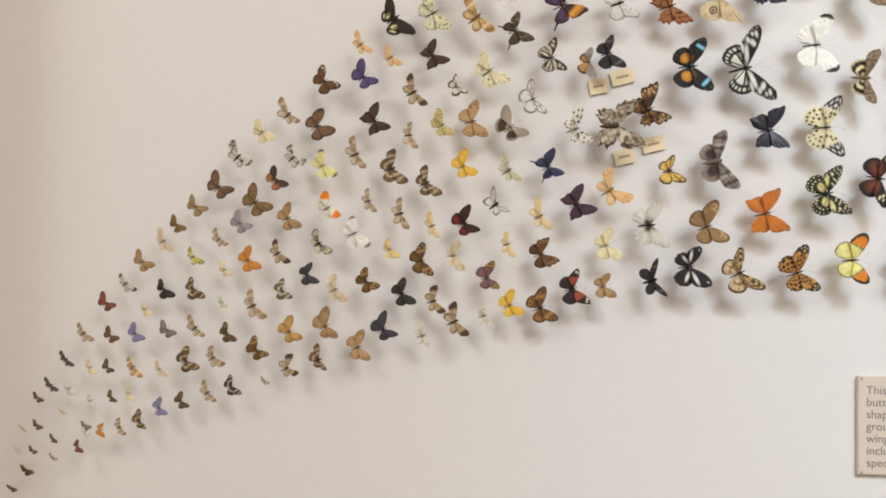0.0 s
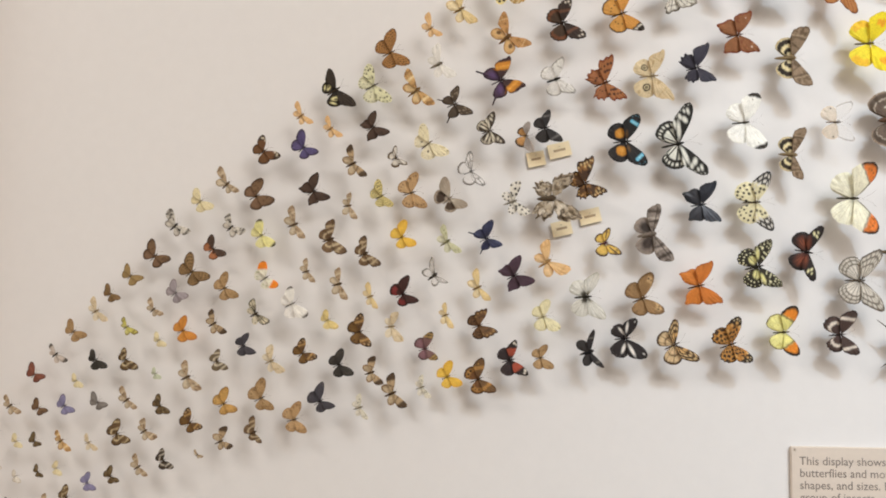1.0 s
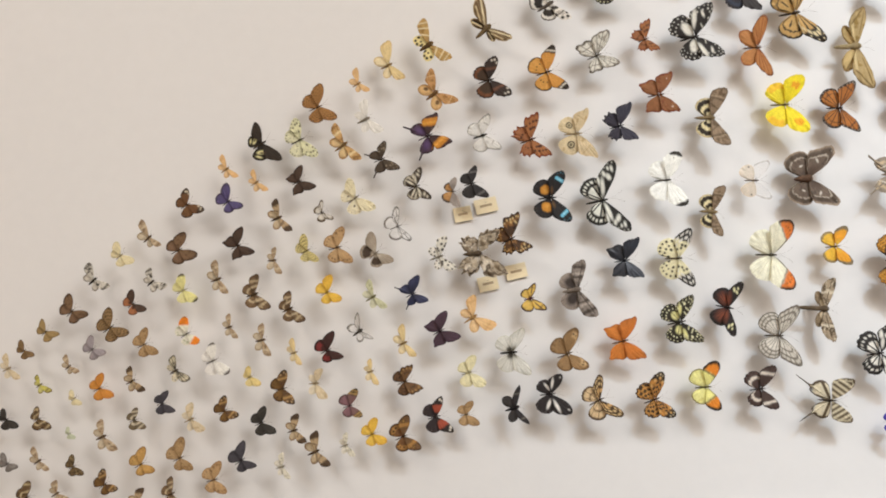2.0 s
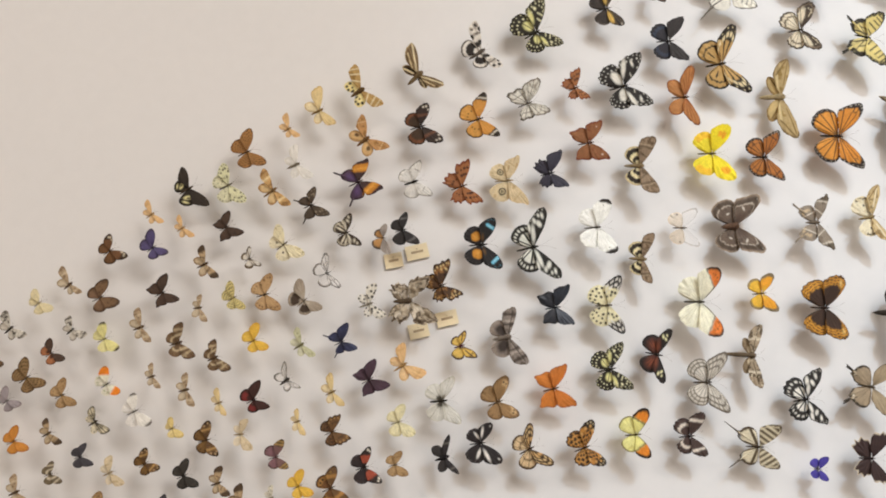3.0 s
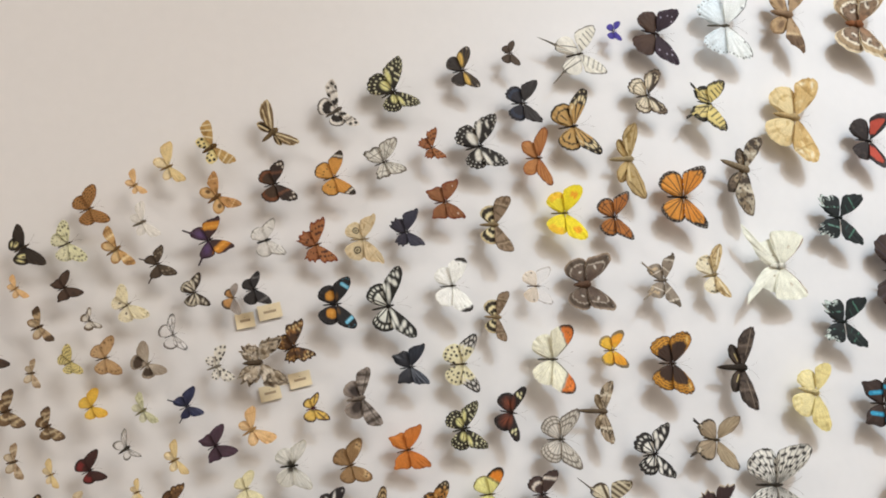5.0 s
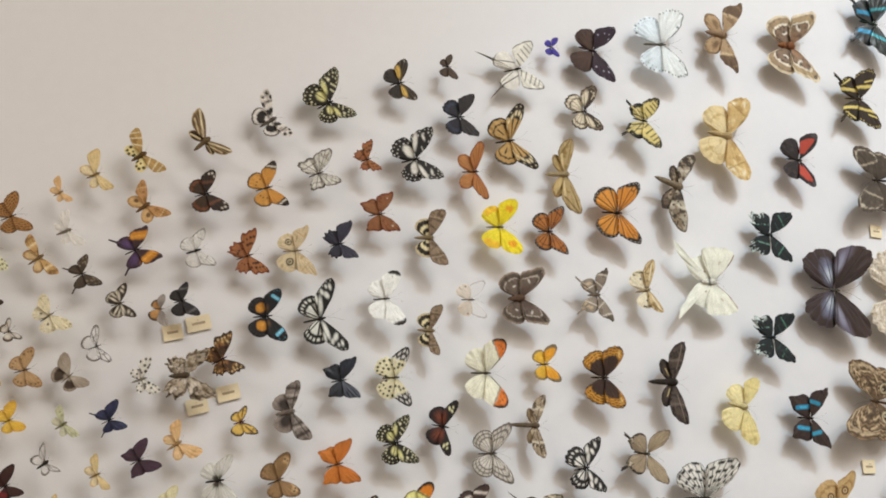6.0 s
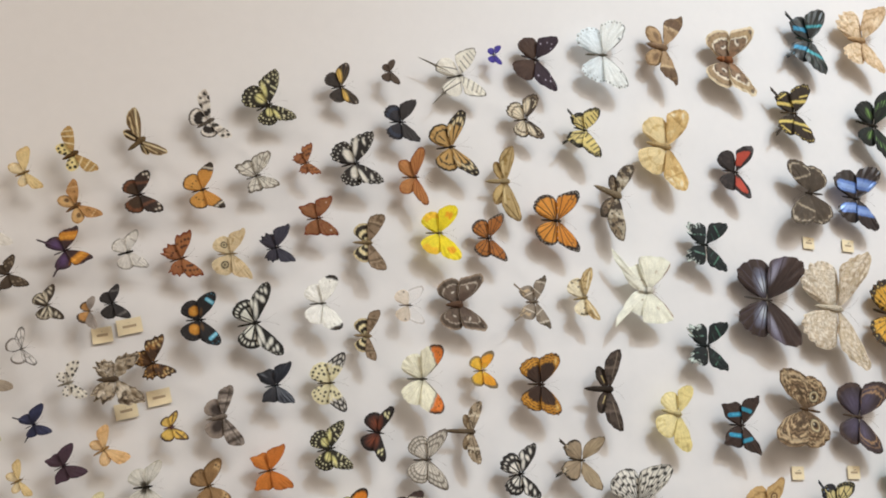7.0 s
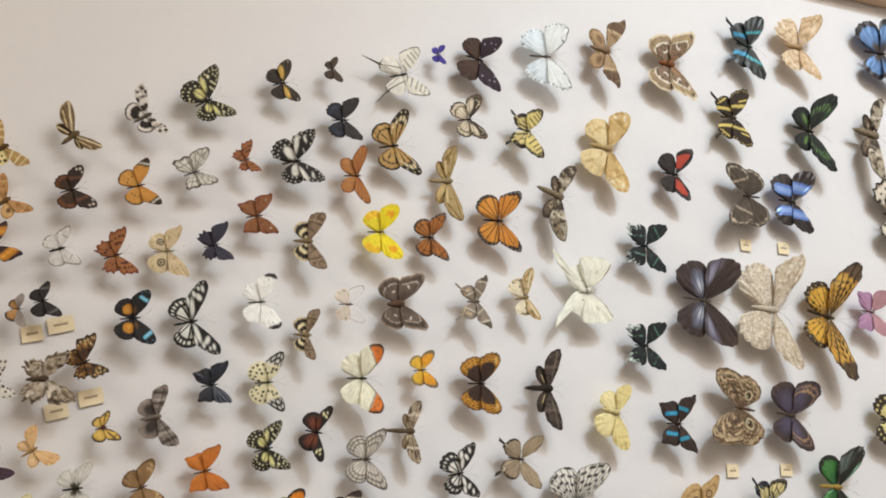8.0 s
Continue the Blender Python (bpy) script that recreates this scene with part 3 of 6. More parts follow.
species("bwmoth", "moth small", "black and cream veined moth specimen", ("d9cfb2", (V, "3c352a", 7, .014), (B, "3c352a", .1), (U, "3c352a", .45, .5, .3)), ("e2d9c0", (S, "3c352a", .85, 5, .05, .1, .9)), "4a3f30", .09, .42, True)
species("limemoth", "moth small", "small lime yellow and brown moth specimen", ("cfc765", (B, "7a6a34", .14), (U, "85743a", .6, .72, .3)), ("ddd88a", (B, "9a8c4c", .15)), "6e6436", .08, .42, True)
species("blackgrey", "plain round", "charcoal grey butterfly specimen with wavy edges", ("46434a", (B, "38353a", .1), (P, "3a373c", .3, 7)), None, "2c2a2c")
species("greyzebra", "nymph round", "small grey-brown and white banded butterfly specimen", ("6a5d4a", (U, "d5c9ae", .3, .42, .5), (U, "d5c9ae", .62, .72, .3)), ("75674f", (D, "d9ceb4", .3, .55, 0, 1)))
species("palegreen", "pierid round", "tiny pale green butterfly specimen", ("c9cfb4",), None, "7d8268")
species("purple", "nymph round", "violet blue butterfly specimen with dark edges", ("5a5080", (B, "3a3142", .14), (V, "453a66", 8, .006)), ("605686", (B, "403648", .12)), "3a3236", mat=WING_GLOSS)
species("clouded", "pierid round", "pale lemon yellow butterfly specimen with black wingtips", ("e8e29a", (U, "4a4338", .86, 1.2, .15)), ("ece6a6",), "8a8258")
species("brownzebra", "moth round", "brown moth specimen with cream bands", ("6f573e", (P, "4d3a28", .3, 14), (P, "c4ae86", .22, 18), (U, "dccba6", .36, .44, .6), (U, "d0bd96", .62, .69, .3), (B, "4d3a28", .07)), ("7d6448", (P, "5b4530", .3, 12), (D, "d8c6a0", .5, .62, 0, 1), (S, "4a3828", .85, 5, .04, .1, .9)), "594530", .085, .42, True)
species("orangetip", "pierid round", "small white butterfly specimen with bright orange wingtips", ("eeead6", (U, "f08a1e", .5, 1.2, -.1), (U, "8a6a3a", .95, 1.2, .1)), ("eeeada", (P, "b9bf96", .3, 11)), "4c463c")
species("whitebf", "pierid round", "small white butterfly specimen with black wingtips", ("efece4", (U, "57504a", .88, 1.2, .2)), ("f1eee8",), "4e473e")
species("creamyellow", "pierid round", "small creamy yellow butterfly specimen", ("e8d28c", (B, "c9ae66", .1)), ("ecd998",), "8e7a4c")
species("browneye", "nymph round", "brown butterfly specimen with tawny patches", ("6e5030", ("chequer", "38281a", .2, .7, 3, 5, .4), (U, "c09a5c", .5, .6, .4), (U, "3d2c1b", .76, 1.1, .2), (S, "d0b080", .84, 3, .04, .15, .7)), ("7a5a2e", (S, "3d2c1b", .75, 4, .05, .2, .9), (B, "4b3720", .12)))
species("goldbf", "nymph round", "golden tan butterfly specimen", ("c49a56", (B, "8f6b36", .1), (S, "7d5c30", .78, 4, .03, .1, .9)), ("caa25e", (B, "97733c", .1), (S, "7d5c30", .75, 4, .04, .2, .9)))
species("whitespot", "moth small", "small white moth specimen with grey flecks", ("dfd9c6", (P, "6e6650", .3, 14)), ("e8e3d4", (P, "9c9480", .2, 10)), "968c74", .08, .5, True)
species("tanspot", "nymph round", "tan butterfly specimen with rows of eyespots", ("bf9d70", (H, "a88558", .2, .8, .4), (S, "7a5c3c", .8, 5, .045, .1, .9), (B, "9c7a50", .08)), ("c3a276", (S, "7a5c3c", .78, 5, .05, .15, .9), (B, "9c7a50", .08)))
species("darkband", "nymph round", "dark brown butterfly specimen with white bands", ("3f352c", (U, "d5ccba", .45, .54, .4), (U, "d5ccba", .78, .84, .2)), ("453a30", (D, "d5ccba", .45, .58, 0, 1)))
species("tailbrown", "pap tail", "dark brown tailed butterfly specimen with pale flecks", ("4a3d30", (S, "a8987e", .6, 4, .03, .1, .8), (S, "a8987e", .85, 4, .02, .1, .8), (B, "3c3026", .1)), ("4e4134", (B, "3c3026", .12)), "3a2f26", spread=72)
species("creamspot", "nymph round", "cream butterfly specimen with one dark mark on each wing", ("e8deba", (P, "cfc298", .28, 9), (S, "5a4e38", .9, 4, .02, .1, .6)), ("ece3c4", (K, "3f3424", .5, -.06, .08, .06, 0, .1), (P, "d2c69e", .25, 9), (S, "8a7c58", .92, 4, .022, .2, .7)), "6e6048")
species("creamedge", "nymph round", "pale greenish cream butterfly specimen with black edge blotches", ("dedcb4", (P, "a8a680", .25, 9), (K, "2f2a20", .35, .0, .06, .04, 0, .2), (S, "3a3426", .74, 5, .04, .1, .9), (S, "3a3426", .93, 7, .03, .1, .9)), ("e4e2c0", (P, "a8a680", .25, 9), (S, "5a5440", .92, 7, .035, .1, .8), (P, "6a6450", .16, 12)), "3f3828")
species("glassbrown", "helico round", "small butterfly specimen with clear brown-rimmed wings", ("54442f", (C, "e0d8c8", .3, .85, .1, .5, .6), (C, "e0d8c8", .3, .8, .6, .95, .6)), ("5e4c35", (C, "e6decc", .2, .75, .1, .9, .7)), "3d3022", mat=WING_CLEAR)
species("zebrabw", "danaid round", "dark brown and cream striped butterfly specimen", ("3c3026", (K, "e6dec8", .28, .12, .2, .05, 20, .1), (K, "e6dec8", .44, .28, .14, .045, 20, .1), (K, "e6dec8", .58, .06, .1, .05, 55, .1), (K, "e6dec8", .78, .06, .07, .04, 50, .1)), ("3c3026", (K, "e6dec8", .5, -.26, .36, .07, -8, .1), (K, "e6dec8", .5, -.02, .34, .07, 0, .1), (D, "d8cfb8", .84, .9, .1, .8)), "4a3d30")
species("black2", "danaid round", "black butterfly specimen with a faint pale band", ("2e2b2c", (U, "8f8a86", .62, .66, .3), (B, "262324", .1)), ("312d2c", (B, "262322", .1)), "232020")
species("glasswing", "helico round", "clearwing butterfly specimen with black veins", ("3b352f", (C, "e8e4de", .12, .5, .06, .94, .12), (C, "e8e4de", .56, .9, .06, .94, .12), (V, "3b352f", 4, .009)), ("4a3a2c", (C, "e8e4de", .12, .88, .08, .92, .12)), "332d26", mat=WING_CLEAR, thick=.04)
species("satyr", "nymph round", "beige butterfly specimen with dark hindwing blotches", ("a89b8a", (H, "8a7c6a", .5, 1, .5), (O, "c0b4a2", .3)), ("b5a896", (D, "4a3c30", .3, .85, .1, .75), (B, "9a8c7a", .1)), "8a7c66")
species("yellowspot", "nymph round", "pale yellow butterfly specimen with black blotches", ("e0d08a", ("chequer", "4a3f26", .2, 1.0, 4, 6, .36)), ("e4d694", ("chequer", "4a3f26", .2, 1.0, 4, 6, .34)), "6a5c38")
species("sulphur", "pierid round", "golden yellow butterfly specimen", ("e8bc46", (B, "d2a238", .1), (H, "dca83a", .6, 1, .4)), ("ecc452", (B, "d6a83e", .08)), "8a6e34")
species("palegreenmoth", "moth small", "pale green-grey moth specimen", ("c9c8a4", (P, "a5a47e", .3, 9)), ("d9d8bc",), "8a8560", .1, .5, True)
species("bluetail", "pap tail", "dark navy tailed butterfly specimen", ("262a44", (B, "1d1f2e", .14), (H, "343a62", .2, .7, .5)), None, "1e2030", mat=WING_GLOSS)
species("maroon", "plain round", "dark maroon butterfly specimen", ("40241f", (B, "32201c", .1)), ("452420", (D, "7a2a28", .5, .85, .3, .9), (B, "32201c", .12)), "2a1c18")
species("clearmoth", "sphinx small", "dark-bodied clearwing moth specimen", ("4a443c", (C, "d8d2c8", .25, .9, .15, .9, .35), (V, "4a443c", 5, .01)), ("5a544a", (C, "ded8ce", .2, .85, .1, .9, .3)), "38322a", .13, .5, True, mat=WING_CLEAR)
species("creamyellowmoth", "moth small", "cream yellow moth specimen", ("e6cf98", (H, "d3b67c", .5, 1, .4), (B, "c9ab74", .06)), ("eddcb2", (B, "d9c08e", .1)), "94794a", .08, .4, True)
species("plum", "plain point", "dark plum brown butterfly specimen", ("44303a", (B, "372730", .1), (H, "50394a", .3, .8, .4)), None, "2c2024")
species("peachmoth", "moth small", "pale apricot moth specimen", ("e6c08a", (H, "d8ab72", .4, 1, .5), (U, "cf9f66", .7, .74, .3)), ("ecca98", (B, "d8b27e", .12)), "b08c58", .09, .48, True)
species("paleyellowbig", "pierid round", "very pale yellow butterfly specimen", ("e8e0b6", (B, "d8cfa2", .1)), None, "a89c72")
species("brownspot2", "comma round", "brown butterfly specimen with dark specks", ("6e4f30", (S, "3a2a1a", .55, 4, .035, .1, .7), (S, "c9a060", .8, 5, .03, .1, .9), (B, "45321f", .1)), ("704f30", (W, "432f1d", .3, 5, .16), (B, "45321f", .12)), "45331f")
species("pinkband", "nymph round", "pinkish brown butterfly specimen with yellow banded tips", ("7a5a58", (U, "33261f", .58, 1.2, .1), (U, "d8b268", .66, .72, .2), (U, "d8b268", .84, .89, .15)), ("866268", (B, "4f3a36", .12)), "43322c")
species("buckeye", "nymph round", "tawny brown butterfly specimen with eyespots", ("6e5030", (U, "a87c40", .44, .62, .3), (E, "2f2318", .76, .55, .07, "b98c48"), (B, "46331f", .08)), ("744f2c", (D, "a87c40", .6, .85, .1, .9), (S, "2c2016", .72, 3, .06, .25, .8), (B, "46331f", .08)), "3b2c1e")
species("redblack", "danaid round", "black butterfly specimen with brick red bands and white tips", ("2e2623", (U, "a04a34", .2, .58, .25), (S, "e6ddce", .84, 2, .06, .15, .5), (B, "231d1a", .08)), ("33292a", (B, "3d3434", .1)), "2a211e")
species("blackmoth", "sphinx small", "black moth specimen with narrow wings", ("2e2a2c", (U, "8a8478", .6, .63, .3)), ("34302f",), "232022", .12, .5, True)

# ---- species: larger butterflies and moths ----
species("whitespot2", "moth small", "white moth specimen with rows of black dots", ("e2ddd0", (S, "2f2a26", .35, 2, .06, .1, .9), (S, "2f2a26", .62, 3, .06, .05, .95), (S, "2f2a26", .92, 5, .055, .05, .95)), ("e8e4da", (S, "3a342e", .9, 5, .06, .1, .9), (S, "3a342e", .5, 2, .06, .2, .8)), "8f8878", .09, .5, True)
species("raggedmoth", "leaf ragged", "worn beige moth specimen with tattered crumpled wings", ("a89a84", (P, "5c4f40", .36, 9), (P, "cabfac", .38, 7), (P, "4a3e30", .2, 15), (D, "5e5040", .86, .94, 0, 1)), ("b0a28c", (P, "64574a", .36, 9), (P, "ccc1b0", .38, 7), (D, "544738", .84, .93, 0, 1)), "5e5040", .12, .45, True, scallop=(6, .04), crumple=.34)
species("tortoise", "comma ragged", "dark brown butterfly specimen with cream spots and ragged margins", ("4a3422", (P, "8a6034", .36, 7), (K, "241a12", .4, .0, .07, .05, 0, .2), (K, "e0c890", .62, .02, .07, .035, 60, .2), (K, "d8b878", .56, .18, .06, .035, 40, .2), (S, "dcc088", .84, 6, .03, .15, .85), (B, "33241a", .05)), ("54391f", (P, "8f6636", .36, 7), (S, "d2ac68", .8, 6, .04, .1, .85), (B, "33241a", .07)), "33261a", scallop=(8, .03))
species("yellowpurple", "danaid round", "yellow butterfly specimen with a dark maroon body and rims", ("e2bd5c", (L, "3e2430", .0, -.02, .5, -.1, .03), (L, "3e2430", .3, .08, .9, .12, .03), (U, "4a3030", .66, .72, .1), (B, "36222a", .12), (O, "4a2434", .22)), ("e2bf62", (B, "36222a", .14), (O, "4a2434", .2)), "5a2a38", thick=.07)
species("underwing2", "moth round", "grey-brown moth specimen with dark hindwing blotches", ("8a7f76", (P, "655b52", .35, 8), (U, "443b34", .38, .45, .3), (U, "b4a99e", .5, .56, .3), (U, "4a4039", .7, .8, .2), (L, "3a312b", .1, .02, .9, .06, .012), (P, "5c5249", .2, 14)), ("8a7e74", (K, "3c332e", .45, -.08, .38, .3, 0, .35), (B, "978b80", .1)), "83776b", .11, .48, True)
species("leaforange", "leaf point", "plain rusty orange butterfly specimen", ("c8742a", (H, "ac6a2e", .6, 1, .5), (B, "9a5826", .05)), ("cc7a2e", (B, "a9662c", .06), (D, "dca266", .5, .8, .85, 1)), "5f4024")
species("meadow", "nymph round", "tan brown butterfly specimen with pale eyed patches", ("96764e", (D, "c9a878", .62, .84, .12, .5), (S, "3d2e20", .74, 2, .035, .2, .5), (B, "6e5434", .1)), ("9a7a52", (B, "74593a", .1), (S, "3d2e20", .8, 3, .025, .2, .8)), "5e482f")
species("apollo", "danaid round", "pale translucent butterfly specimen with grey veins and black body", ("b4b1a2", (C, "d8d6ca", .25, .93, .05, .95, .7), (V, "8a8676", 5, .001), (O, "57503f", .2)), ("c6c4b6", (C, "dedcd0", .3, .95, .05, .95, .75), (V, "8a8676", 5, .001), (O, "3f392d", .34)), "2b271f", mat=WING_CLEAR, thick=.07)
species("whiteband", "nymph round", "black butterfly specimen with a long white bar on each wing", ("262021", (K, "e8e3dc", .44, .2, .24, .06, 22, .1), (K, "d8d2ca", .84, .02, .04, .03, 0, .2)), ("292223", (K, "e8e3dc", .44, -.2, .3, .09, -10, .1), (S, "8a8480", .92, 6, .014, .2, .8)), "241e1e", scallop=(7, .02))
species("creamdanaid", "helico round", "dark brown and cream striped butterfly specimen", ("46321f", ("cells", "cfa66a", .15, .52, .4, .98, 2, .02), ("costal", "cfa66a", .3, .44, .4), ("cells", "d6b884", .6, .7, .1, .85, 4, .014), ("cells", "d6b884", .82, .9, .1, .8, 4, .014)), ("d8bd92", (B, "46321f", .12), (D, "5e4429", .5, .58, 0, 1), (V, "5e4429", 4, .003)), "4a3826")
species("painted", "nymph round", "orange-tan butterfly specimen chequered with black", ("b9813c", ("chequer", "2f231a", .12, .66, 3, 5, .6), (U, "2f231a", .66, 1.2, .1), (S, "d6a660", .76, 4, .05, .1, .9), (S, "d8c8a0", .9, 4, .025, .1, .6), (B, "2f231a", .05)), ("bf8a44", ("chequer", "3a2a1c", .2, .95, 3, 6, .58), (B, "3a2a1c", .07)), "3f3022", scallop=(8, .03))
species("yelloworange", "pierid round", "lemon yellow butterfly specimen with black-edged orange tips", ("e8e28c", (U, "2f2518", .44, .5, -.1), (U, "e08622", .5, 1.2, -.1), (B, "2f2518", .13, .15, .8), (L, "3a2e1e", .0, -.02, .5, -.13, .014)), ("ebe696", (B, "5a4a24", .06), (P, "d8d07a", .2, 6)), "4a4226")
species("limebf", "pap round", "black butterfly specimen with a pale yellow band and many cream dots", ("292419", (K, "dcd690", .36, .22, .2, .07, 28, .25), (L, "e4dfb4", .3, -.06, .34, .04, .018), (L, "e4dfb4", .46, -.08, .5, .06, .02), (K, "e4dfb4", .6, .16, .06, .04, 30, .2), (S, "e4dfb4", .72, 6, .024, .1, .85), (S, "e4dfb4", .85, 8, .02, .1, .85), (S, "e4dfb4", .95, 10, .012, .1, .9)), ("292419", (K, "dfd994", .34, -.12, .24, .2, -10, .25), (L, "292419", .1, -.04, .6, -.16, .014), (S, "e4dfb4", .72, 7, .036, .1, .85), (S, "e4dfb4", .91, 8, .026, .1, .85)), "332e22", scallop=(8, .02))
species("heliconius", "helico round", "black butterfly specimen flushed chestnut with cream spots", ("221a18", (K, "7a3c22", .22, .14, .34, .13, 15, .9), (K, "e8e2b0", .6, .0, .07, .04, 50, .1), (K, "e8e2b0", .64, .12, .08, .04, 30, .1), (K, "e8e2b0", .74, .02, .05, .03, 40, .1)), ("2a1c18", (K, "86442a", .4, -.1, .5, .34, 0, .8), (V, "3a211a", 8, .004), (B, "221a17", .14)), "2a211d", spread=66)
species("brownwhite", "nymph round", "dark brown butterfly specimen with a white bar on each wing", ("46352f", (U, "ddd2c4", .6, .72, .5), (B, "3a2b27", .1)), ("483631", (D, "ddd2c4", .55, .72, .05, .9), (B, "3a2b27", .1)), "2f2420", scallop=(8, .03))
species("zebraswallow", "pap longtail", "brown and cream striped swallowtail specimen with long tails", ("d2c6a8", ("costal", "54452f", .1, .18, 1.2), ("costal", "54452f", .26, .35, 1.2), ("costal", "54452f", .43, .52, 1.2), ("costal", "54452f", .6, .7, 1.2), ("costal", "54452f", .78, 1.2, 1.2), (D, "d2c6a8", .88, .92, 0, 1)), ("d2c7ab", (V, "54452f", 3, .02), (B, "4a3c2b", .12), (D, "8a9098", .86, .9, .4, .8)), "3a3026", spread=84, hind_size=.8)
species("graykid", "nymph round", "orange and grey butterfly specimen", ("9a9088", (O, "8a8078", .6), (H, "a89e94", .5, 1, .5)), ("b98a52", (B, "4d4036", .16), (O, "c69a62", .4)), "6b5640")
species("fritillary", "nymph round", "tawny orange butterfly specimen with dark speckles", ("ac7c44", ("chequer", "4a331c", .15, .95, 5, 9, .36), (B, "6b4c2a", .05)), None, "5a432a")
species("whitemoth", "moth small", "translucent white moth specimen with a grey body", ("e4dfd2", (C, "e8e4da", .15, 1, 0, 1, .75)), ("eae6dc", (C, "ece8de", .1, 1, 0, 1, .75)), "857a68", .11, .5, True, mat=WING_CLEAR)
species("tigermoth", "moth small", "yellow moth specimen with brown netted forewings and black hindwing spots", ("b8965a", (P, "9a783e", .3, 7), (L, "f0e4be", .3, -.08, .4, .3, .02), (L, "f0e4be", .6, -.08, .62, .34, .02), (L, "f0e4be", .82, -.06, .8, .28, .016)), ("efdf9e", (S, "241f18", .82, 4, .075, .2, .8), (S, "241f18", .5, 2, .06, .3, .7)), "6a5232", .13, .42, True)
species("eyemoth", "plain small", "orange-tan moth specimen with dark hindwing spots", ("c0925c", (P, "a0753f", .34, 8), (K, "7a5632", .5, .02, .05, .04, 0, .3), (H, "a87c4a", .6, 1, .4), (L, "e0be8c", .7, -.1, .66, .28, .016)), ("d6b078", (K, "4a3420", .55, -.06, .14, .11, 0, .2), (K, "8a6438", .55, -.06, .06, .05, 0, .3), (B, "b8905a", .1)), "7d5c38", .12, .45, True)
species("admiral", "nymph round", "dark butterfly specimen with russet bands and white tips", ("33261f", (U, "6a4430", .42, .54, .5), (S, "dcd2c2", .84, 3, .045, .15, .6), (B, "2a1f1a", .08)), ("42301f", (D, "6e4226", .75, .92, .1, .9), (B, "2f231a", .06)), "2b201a", scallop=(8, .025))
species("plaintiger", "danaid round", "tawny orange butterfly specimen with black and white tips", ("cc9040", (U, "2f261e", .68, 1.2, .1), (U, "e4dccb", .75, .8, .15), (B, "3d2e1e", .04)), ("d09848", (B, "3d2e1e", .07), (S, "3d2e1e", .55, 3, .03, .2, .7)), "3a2c1e")
species("greywhite", "danaid round", "translucent white butterfly specimen with smoky grey margins", ("d8d5cd", (C, "dedbd4", .2, .8, .05, .95, .8), (B, "8a857e", .09), (P, "b4afa8", .26, 6), (L, "6b665e", .5, -.1, .54, .1, .02)), ("dedbd4", (C, "e2dfd8", .2, .85, .05, .95, .8), (B, "77726a", .06), (P, "bab5ae", .22, 6)), "26231f", thick=.085, mat=WING_CLEAR)
species("comma", "comma ragged", "ragged-edged rust brown butterfly specimen with dark spots", ("a1683c", (S, "4a2a1c", .45, 3, .05, .1, .7), (S, "4a2a1c", .7, 4, .045, .1, .9), (B, "7a3f24", .1)), ("9b643e", (S, "4f2e1e", .5, 3, .05, .1, .8), (B, "7d4326", .12)), "52321f", scallop=(7, .04))
species("palenymph", "leaf round", "pale buff butterfly specimen with ringed hindwing eyespots", ("d4c09a", (H, "bfa67c", .5, 1, .3), (P, "b89e74", .26, 9), (L, "b89c70", .55, -.1, .62, .3, .012)), ("d8c6a0", (P, "c4ad84", .25, 8), (K, "33291e", .54, -.12, .18, .165, 0, .05), (K, "e2d2a8", .54, -.12, .115, .105, 0, .05), (K, "33291e", .54, -.12, .075, .07, 0, .1), (K, "d8c898", .54, -.12, .02, .02, 0, .2)), "a08c68")
species("leafblack", "leaf ragged", "dark slate butterfly specimen with hooked wings", ("363340", (B, "2a2830", .1), (H, "40404e", .2, .6, .5)), ("373440", (B, "2b2930", .12)), "232126")
species("leafrust", "leaf point", "rust brown butterfly specimen with hooked wings", ("8a5935", (B, "74391f", .1), (P, "7d4022", .25, 8), (S, "dcc8b4", .7, 1, .03, .4, .5)), ("8e5d38", (B, "763b20", .1)), "4f2e1e")
species("underwing", "moth round", "brown moth specimen with black and cream banded hindwings", ("8f7a62", (P, "6a563f", .38, 9), (U, "5e4c38", .58, .64, .3), (U, "b09c80", .66, .69, .3), (L, "54442f", .3, -.07, .34, .24, .014), (B, "6e5c48", .05)), ("e6d8a8", (D, "2e251c", .28, .48, 0, 1), (D, "2e251c", .66, .9, 0, 1), (B, "c8b68e", .07), (O, "94805e", .18)), "94805e", .1, .5, True, spread=62)
species("eightyeight", "nymph round", "black butterfly specimen with orange hindwing patches and blue bars", ("211f20", (L, "74bcd8", .66, -.1, .68, .14, .06), (L, "a4d8e6", .66, -.06, .67, .08, .02), (K, "6a4a24", .22, .1, .14, .06, 25, .7), (B, "1d1b1c", .08), (S, "4f8aa0", .92, 3, .014, .3, .6)), ("242122", (K, "c9892f", .46, -.12, .24, .27, 0, .15), (K, "d8a044", .42, -.1, .12, .14, 0, .8), (S, "3a3432", .88, 6, .03, .2, .7)), "232020", mat=WING)
